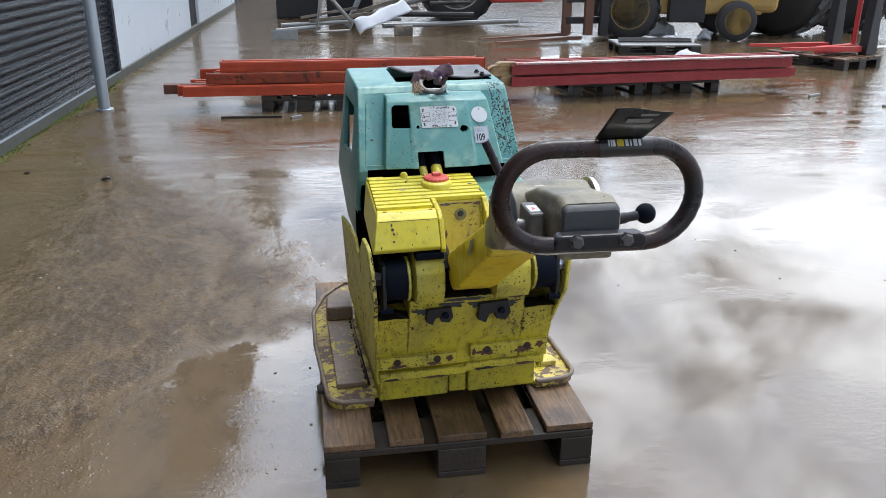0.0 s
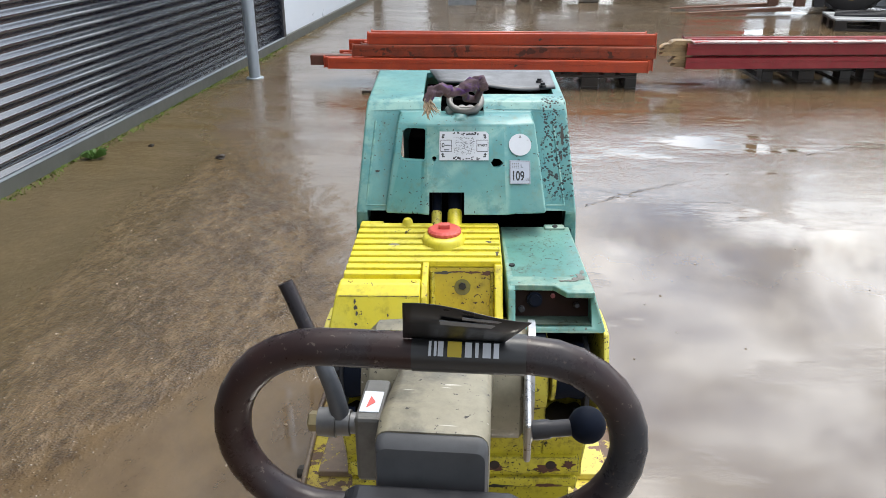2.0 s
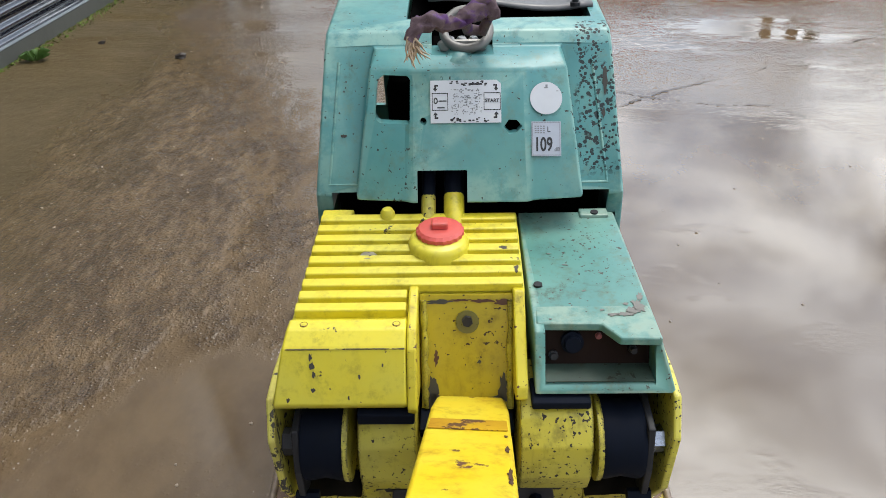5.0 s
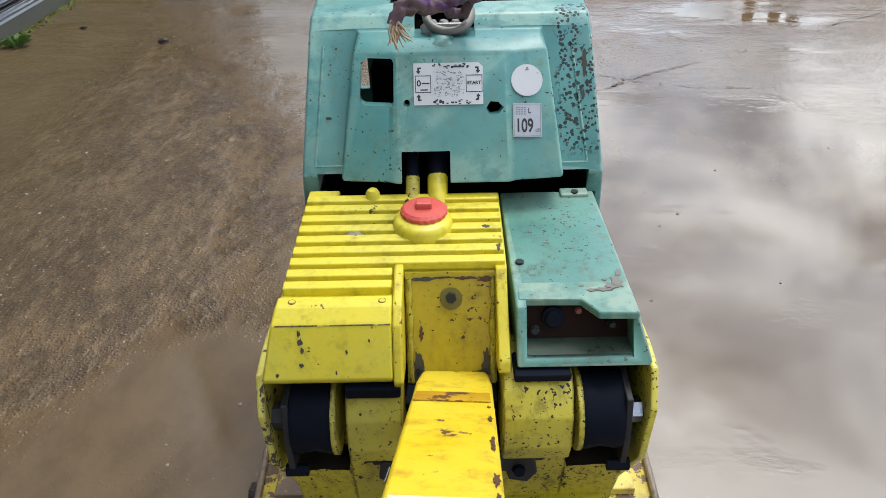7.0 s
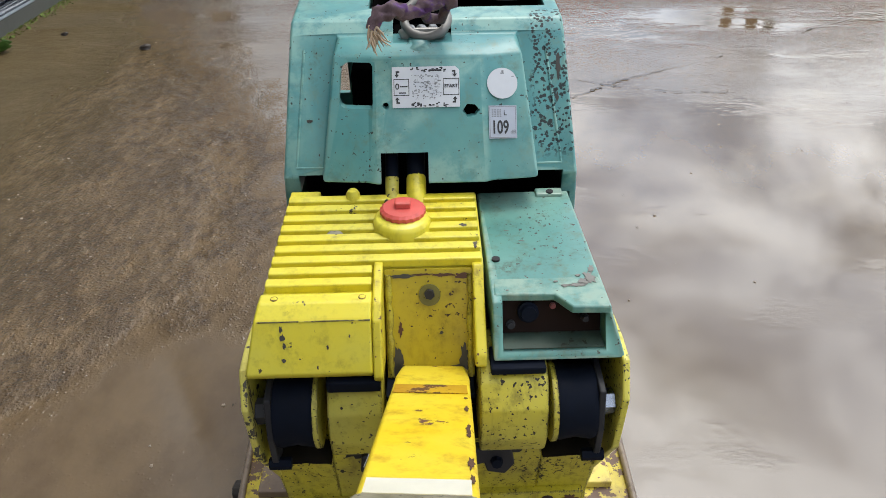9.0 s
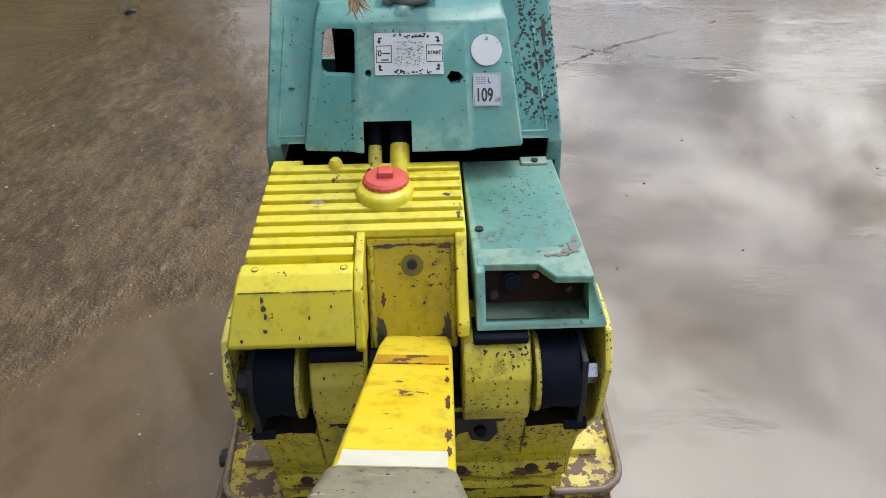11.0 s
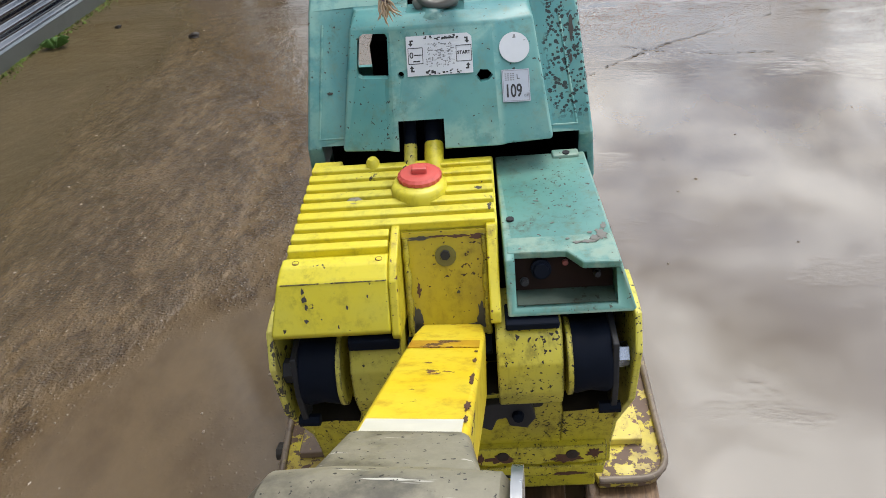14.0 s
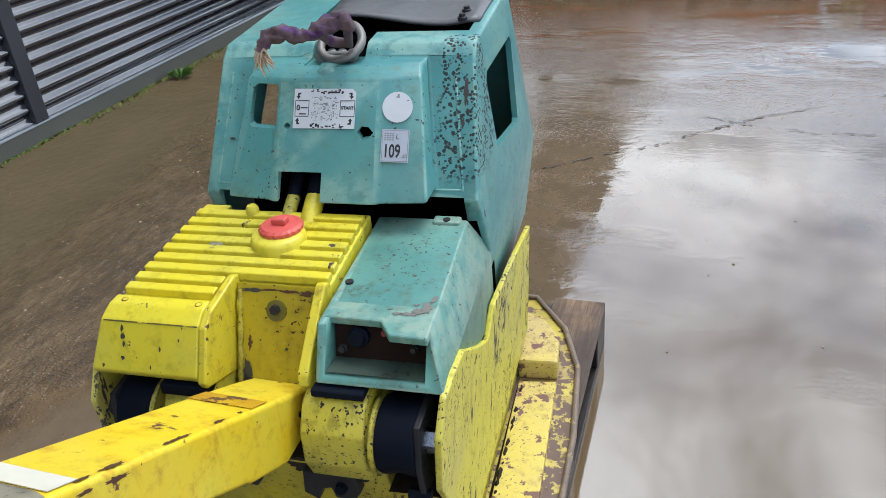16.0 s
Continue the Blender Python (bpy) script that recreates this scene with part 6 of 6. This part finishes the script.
def forklift():
    t = thing("forklift", pose(0, 0, 0), "old yellow rough-terrain forklift with rusty mast", "forklift")
    wheel(t, (4.98, 11.55, 0.50), (-0.25, -1, 0), 0.50, 0.38, RIM_YELLOW, 20)
    wheel(t, (6.70, 11.05, 0.33), (-0.25, -1, 0), 0.33, 0.24, RIM_YELLOW)
    wheel(t, (5.30, 12.9, 0.50), (0.25, 1, 0), 0.50, 0.42, RIM_YELLOW)
    wheel(t, (7.0, 12.4, 0.33), (0.25, 1, 0), 0.33, 0.26, RIM_YELLOW)
    m = pose(5.85, 12.0, 0, 0, 0, -13)
    def put(ob):
        ob.matrix_basis = m
        return ob
    put(part("chassis", box(B(), -1.1, 1.5, -0.62, 0.62, 0.42, 1.15, 0.04), RIM_YELLOW, t))
    put(part("counterweight", box(B(), 1.0, 1.75, -0.66, 0.66, 0.45, 1.45, 0.12, 3), RIM_YELLOW, t))
    put(part("cab_frame", box(B(), -0.5, 0.7, -0.55, 0.55, 1.15, 2.35, 0.05), DARKSTEEL, t))
    put(part("step_plate", box(B(), -0.1, 0.5, -0.80, -0.60, 0.30, 0.75, 0.02), DARKSTEEL, t))
    for i, (x, y) in enumerate(((3.86, 11.45), (4.20, 11.32), (4.44, 11.25))):
        bm = B()
        prism(bm, [(x - 0.07, y - 0.05), (x + 0.07, y - 0.05), (x + 0.07, y + 0.05), (x + 0.04, y + 0.05), (x + 0.04, y - 0.02), (x - 0.04, y - 0.02), (x - 0.04, y + 0.05), (x - 0.07, y + 0.05)], 0.10, 3.1, "z")
        part("mast_channel", bm, RUSTSTEEL if i < 2 else DARKSTEEL, t)
    for z in (0.28, 0.62, 1.0):
        part("carriage_bar", box(B(), 3.84, 4.46, 11.38, 11.46, z, z + 0.11, 0.01), DARKSTEEL, t)
    for x0, y0, x1, y1 in ((4.05, 11.25, 2.55, 10.95), (4.00, 11.85, 2.40, 11.55)):
        bm = B()
        d = Vector((x1 - x0, y1 - y0, 0)).normalized()
        w = Vector((-d.y, d.x, 0)) * 0.06
        a, b = Vector((x0, y0, 0.04)), Vector((x1, y1, 0.03))
        loft(bm, [[a - w, a + w, a + w + Vector((0, 0, 0.055)), a - w + Vector((0, 0, 0.055))], [b - w * 0.7, b + w * 0.7, b + w * 0.7 + Vector((0, 0, 0.015)), b - w * 0.7 + Vector((0, 0, 0.015))]])
        part("fork", bm, RUSTSTEEL, t)


forklift()


def trailer():
    t = thing("farm_trailer", pose(0, 0, 0), "old farm trailer with large worn tyre", "trailer")
    wheel(t, (2.62, 15.0, 0.78), (-0.12, -1, 0), 0.78, 0.50, RIM_WHITE, 18)
    wheel(t, (2.85, 16.8, 0.78), (0.12, 1, 0), 0.78, 0.50, RIM_WHITE)
    part("bed", box(B(), 0.2, 4.6, 14.9, 17.2, 1.25, 1.45, 0.03), DARKSTEEL, t)
    part("side_board", box(B(), 0.2, 4.6, 14.9, 14.98, 1.45, 2.7, 0.02), painted("dark_red_board", (0.18, 0.03, 0.03), (0.14, 0.04, 0.03), grime=0.7), t)
    part("axle_beam", box(B(), 2.5, 2.9, 15.2, 16.6, 0.66, 0.90, 0.02), DARKSTEEL, t)
    part("red_box", box(B(), 3.25, 4.35, 14.6, 15.2, 0.42, 0.95, 0.03), REDPAINT, t, "dull red tool box")


trailer()


def tractor_tyre():
    t = thing("tractor_tyre", pose(0, 0, 0), "big worn tractor tyre with chevron tread", "tyre")
    wheel(t, (8.2, 12.1, 0.82), (0.35, 0.25, 0.05), 0.82, 0.95, DARKSTEEL, 18)
    t2 = thing("tractor_tyre", pose(0, 0, 0), "big worn tractor tyre with chevron tread", "tyre", "tractor tyres")
    wheel(t2, (9.7, 12.4, 0.75), (0.6, 0.2, 0.0), 0.75, 0.6, DARKSTEEL, 18)
    tagged(t, group="tractor tyres")


tractor_tyre()


def red_implement():
    pallet(pose(6.75, 7.72, 0, 0, 0, 22), "weathered wooden pallet under a red implement", "yard pallets")
    t = thing("fork_implement", pose(6.75, 7.80, 0.145, 0, 0, 22), "red fork attachment with dark upright frame", "implement")
    for y in (0.10, 0.62):
        bm = B()
        loft(bm, [[(0.30, y, 0.03), (0.30, y + 0.09, 0.03), (0.30, y + 0.09, 0.11), (0.30, y, 0.11)], [(-1.05, y + 0.30, 0.10), (-1.05, y + 0.34, 0.10), (-1.05, y + 0.34, 0.13), (-1.05, y + 0.30, 0.13)]])
        part("tine", bm, REDPAINT, t, "bright red tine")
    part("cross_tube", box(B(), -0.42, 0.38, 0.30, 0.40, 0.02, 0.12, 0.01), REDPAINT, t)
    for x, y in ((0.30, 0.05), (0.34, 0.60)):
        bm = B()
        prism(bm, [(x - 0.10, 0.0), (x + 0.14, 0.0), (x + 0.06, 0.95), (x - 0.06, 0.95)], y, y + 0.12, "y", 0.01)
        up = part("upright", bm, DARKSTEEL, t)
        part("head", box(B(), x - 0.10, x + 0.10, y - 0.02, y + 0.14, 0.72, 0.98, 0.015), REDPAINT, up)
    part("red_strut", box(B(), 0.30, 0.34, 0.30, 0.36, 0.10, 0.80, 0.008), REDPAINT, t)


red_implement()


def loaded_pallet():
    pallet(pose(4.14, 9.90, 0, 0, 0, -97), "weathered grey wooden pallet with dark bars on it", "yard pallets", (plain("grey_weathered_wood", (0.36, 0.37, 0.38), 0.5, vary=0.4, scale=20.0), WOOD_DARK))
    r = random.Random(6)
    for k in range(4):
        t = thing("steel_bar", pose(4.72 + 0.05 * k, 9.72 + 0.13 * k, 0.146, 0, 0, -10 + r.uniform(-4, 4)), "dark flat steel bar lying on a pallet", "bar", "bars on the pallet")
        part("bar_strip", box(B(), -0.55, 0.55, 0, 0.05, 0, 0.025, 0.004), DARKSTEEL, t)
    PLASTIC = plain("white_plastic_sheet", (0.46, 0.49, 0.54), 0.45, vary=0.12, scale=6.0, bump=0.5)
    def crumple(name, c, size, seed, label):
        bm = B()
        bmesh.ops.create_icosphere(bm, subdivisions=3, radius=1.0)
        for v in bm.verts:
            n = noise.noise_vector(v.co * 1.7 + Vector((seed, 0, 0)))
            v.co = Vector((v.co.x * size[0], v.co.y * size[1], max(-0.35, v.co.z) * size[2])) + Vector((n.x * size[0], n.y * size[1], n.z * size[2])) * 0.45
        lo = min(v.co.z for v in bm.verts)
        for v in bm.verts:
            v.co.z -= lo
        ob = part(name, bm, PLASTIC, None, "", 30)
        ob.location = c
        tagged(ob, label, "bag")
    crumple("plastic_bag", (5.60, 11.9, 0.0), (0.36, 0.20, 0.20), 3, "white plastic bag lying crumpled on the yard")
    crumple("plastic_bag", (4.55, 8.25, 0.0), (0.20, 0.14, 0.13), 7, "white plastic bag lying crumpled on the yard")
    crumple("plastic_bag", (6.3, 11.3, 0.0), (0.12, 0.10, 0.11), 9, "white plastic bag lying crumpled on the yard")
    # scrap heap
    t = thing("white_sheet", pose(0.0, 0.0, 0.0), "crumpled white plastic sheet draped on scrap", "sheet")
    bm = B()
    g = []
    for j in range(7):
        row = []
        for i in range(15):
            u, v = i / 14, j / 6
            p = Vector((0.46, 12.0, 0.10)).lerp(Vector((1.42, 12.9, 0.40)), u) + Vector((-0.12, 0.10, 0.20)) * v
            p += noise.noise_vector(p * 4.0) * 0.05
            row.append(bm.verts.new(p))
        g.append(row)
    for j in range(6):
        for i in range(14):
            bm.faces.new((g[j][i], g[j][i + 1], g[j + 1][i + 1], g[j + 1][i]))
    sh = part("sheet_face", bm, PLASTIC, t, smooth=60)
    sh.modifiers.new("thick", "SOLIDIFY").thickness = 0.02
    ALU = plain("pale_scrap_metal", (0.24, 0.25, 0.26), 0.45, 0.5, 0.45, 14.0)
    TIMB = wood("grey_scrap_timber", (0.20, 0.17, 0.14), (0.32, 0.28, 0.23))
    bars = [((-0.9, 13.2, 0.14), (1.3, 13.6, 0.20), 0.035, ALU), ((-0.4, 13.0, 0.22), (1.6, 13.3, 0.42), 0.045, TIMB), ((-0.55, 13.3, 0.26), (0.5, 13.5, 0.42), 0.03, TIMB), ((0.9, 12.9, 0.14), (3.5, 13.4, 0.16), 0.045, ALU), ((0.4, 13.6, 0.30), (2.3, 13.5, 0.85), 0.05, TIMB), ((1.0, 13.7, 0.35), (2.5, 13.3, 0.80), 0.04, ALU), ((-1.0, 13.1, 0.05), (-0.2, 13.3, 0.10), 0.04, ALU), ((0.3, 14.0, 0.04), (0.9, 14.3, 1.2), 0.05, ALU), ((1.8, 13.2, 0.5), (2.6, 13.4, 0.5), 0.035, DARKSTEEL), ((1.0, 13.3, 0.32), (2.6, 13.1, 0.30), 0.05, DARKSTEEL)]
    for a, b, rr, mat in bars:
        a, b = Vector(a), Vector(b)
        t = thing("scrap_bar", pose(*((a + b) / 2)), "loose scrap bar on the heap of metal and timber", "scrap", "scrap heap")
        bm = B()
        h = (b - a) / 2
        tube(bm, [-h, h], rr, 4 if mat is TIMB else 8)
        part("bar_strip", bm, mat, t)
    t = thing("bent_scrap", pose(-0.05, 12.45, 0.06, 0, 0, 12), "bent triangular scrap metal frame", "scrap", "scrap heap")
    bm = B()
    tube(bm, [(-0.25, 0, 0.03), (0.35, 0.05, 0.03), (0.42, 0.1, 0.16), (0.05, 0.25, 0.62), (-0.10, 0.20, 0.55)], 0.035, 8, closed=True)
    part("frame_tube", bm, plain("grey_bent_steel", (0.20, 0.20, 0.19), 0.5, 0.4, 0.3), t, smooth=50)
    part("plate", box(B(), -1.05, -0.60, -0.20, -0.18, -0.05, 0.10), ALU, t)
    t = thing("timber_block", pose(1.25, 12.7, 0), "rough timber block under the scrap", "timber")
    part("block", box(B(), -0.16, 0.16, -0.1, 0.1, 0, 0.16, 0.01), TIMB, t)
    t = thing("dark_crates", pose(-0.1, 16.5, 0), "dark stacked crates behind the scrap", "crate")
    for x, w, h in ((-1.0, 0.9, 1.5), (0.1, 1.0, 1.9)):
        part("crate", box(B(), x, x + w, 0, 0.9, 0, h, 0.02), DARKSTEEL, t)
    # loose sticks on the wet slab
    for x, y, l, a, mat in ((-0.95, 5.50, 0.55, -3, WOOD_DARK), (-0.55, 5.46, 0.12, 40, ALU), (5.45, 5.25, 0.45, 6, ALU), (4.9, 5.9, 0.2, 30, ALU)):
        t = thing("stick", pose(x, y, 0.0, 0, 0, a), "thin loose stick lying on the wet slab", "stick", "loose sticks")
        part("stick_body", box(B(), -l / 2, l / 2, -0.015, 0.015, 0, 0.02, 0.004), mat, t)


loaded_pallet()


def far_wall():
    # unseen wall, added to keep low sky out of the water's reflections
    FAR = plain("added_far_wall", (0.17, 0.165, 0.155), 0.7, vary=0.25, scale=0.8, bump=0.0)
    ob = part("backdrop_wall", box(B(), -14, 60, 48, 48.4, 0, 4.0), FAR)
    tagged(ob, "plain grey wall closing the yard, added out of view", "wall", kind="structure")


far_wall()


# ---- plants at the foot of the wall ----
LEAF = plain("weed_leaf", (0.075, 0.15, 0.03), 0.5, vary=0.4, scale=40.0)
MOSS = plain("moss_green", (0.10, 0.145, 0.022), 0.9, vary=0.5, scale=30.0, bump=0.5)


def plants():
    r = random.Random(12)
    t = thing("weed", pose(-2.60, 3.43, 0.0), "small green weed growing at the foot of the wall", "plant")
    for k in range(26):
        a, l = r.uniform(0, 6.28), r.uniform(0.04, 0.10)
        d = Vector((math.cos(a), math.sin(a), 0))
        w = Vector((-d.y, d.x, 0)) * l * 0.22
        hh = r.uniform(0.02, 0.07)
        p0, p1, p2 = d * 0.008, d * l * 0.55 + Vector((0, 0, hh)), d * l + Vector((0, 0, hh * 0.7))
        bm = B()
        vs = [bm.verts.new(q) for q in (p0, p1 - w, p2, p1 + w)]
        bm.faces.new((vs[0], vs[1], vs[2]))
        bm.faces.new((vs[0], vs[2], vs[3]))
        lf = part("leaf", bm, LEAF, t)
    # moss and grass along the plinth
    bm = B()
    for k in range(4200):
        y = r.uniform(-2.0, 8.0)
        x = abs(r.gauss(0, 0.045)) * (1.0 if noise.noise(Vector((y * 1.1, 2.0, 0))) > -0.1 else 0.35)
        l = r.uniform(0.005, 0.018)
        a = r.uniform(0, 6.28)
        d = Vector((math.cos(a), math.sin(a), 0))
        p = Vector((x, y, 0))
        w = Vector((-d.y, d.x, 0)) * r.uniform(0.004, 0.010)
        bm.faces.new([bm.verts.new(q) for q in (p - w, p + w, p + d * l * 0.7 + Vector((0, 0, l * 0.7)))])
    ob = tagged(part("moss", bm, MOSS), "green moss and short grass along the plinth", "moss", kind="stuff")
    ob.matrix_basis = WALL
    # grit and clods
    GRIT = plain("grit", (0.24, 0.19, 0.14), 0.5, vary=0.5, scale=60.0)
    bm = B()
    for k in range(420):
        x, y = r.uniform(-2.6, -0.35), r.uniform(-0.8, 5.0)
        if r.random() < 0.12:
            x, y = r.uniform(0.5, 3.0), r.uniform(-0.5, 4.0)
        s = r.uniform(0.0016, 0.0048)
        bmesh.ops.create_icosphere(bm, subdivisions=1, radius=s, matrix=Matrix.Translation((x, y, s * 0.3)) @ Matrix.Diagonal((r.uniform(0.8, 1.5), r.uniform(0.8, 1.3), 0.7, 1)))
    tagged(part("grit", bm, GRIT), "small loose stones on the wet slab", "grit", kind="stuff")
    CLOD = plain("dark_mud", (0.035, 0.026, 0.02), 0.5, vary=0.4, scale=40.0)
    for x, y, s in ((-1.78, 3.51, 0.028), (-2.35, 3.75, 0.02)):
        bm = B()
        bmesh.ops.create_icosphere(bm, subdivisions=3, radius=s)
        for v in bm.verts:
            v.co += noise.noise_vector(v.co * 45) * s * 0.5
            v.co.z *= 0.6
        ob = tagged(part("mud_clod", bm, CLOD, None, "", 60), "dark clod of mud lying on the wet slab", "mud", "mud clods")
        ob.location = (x, y, s * 0.25)


plants()
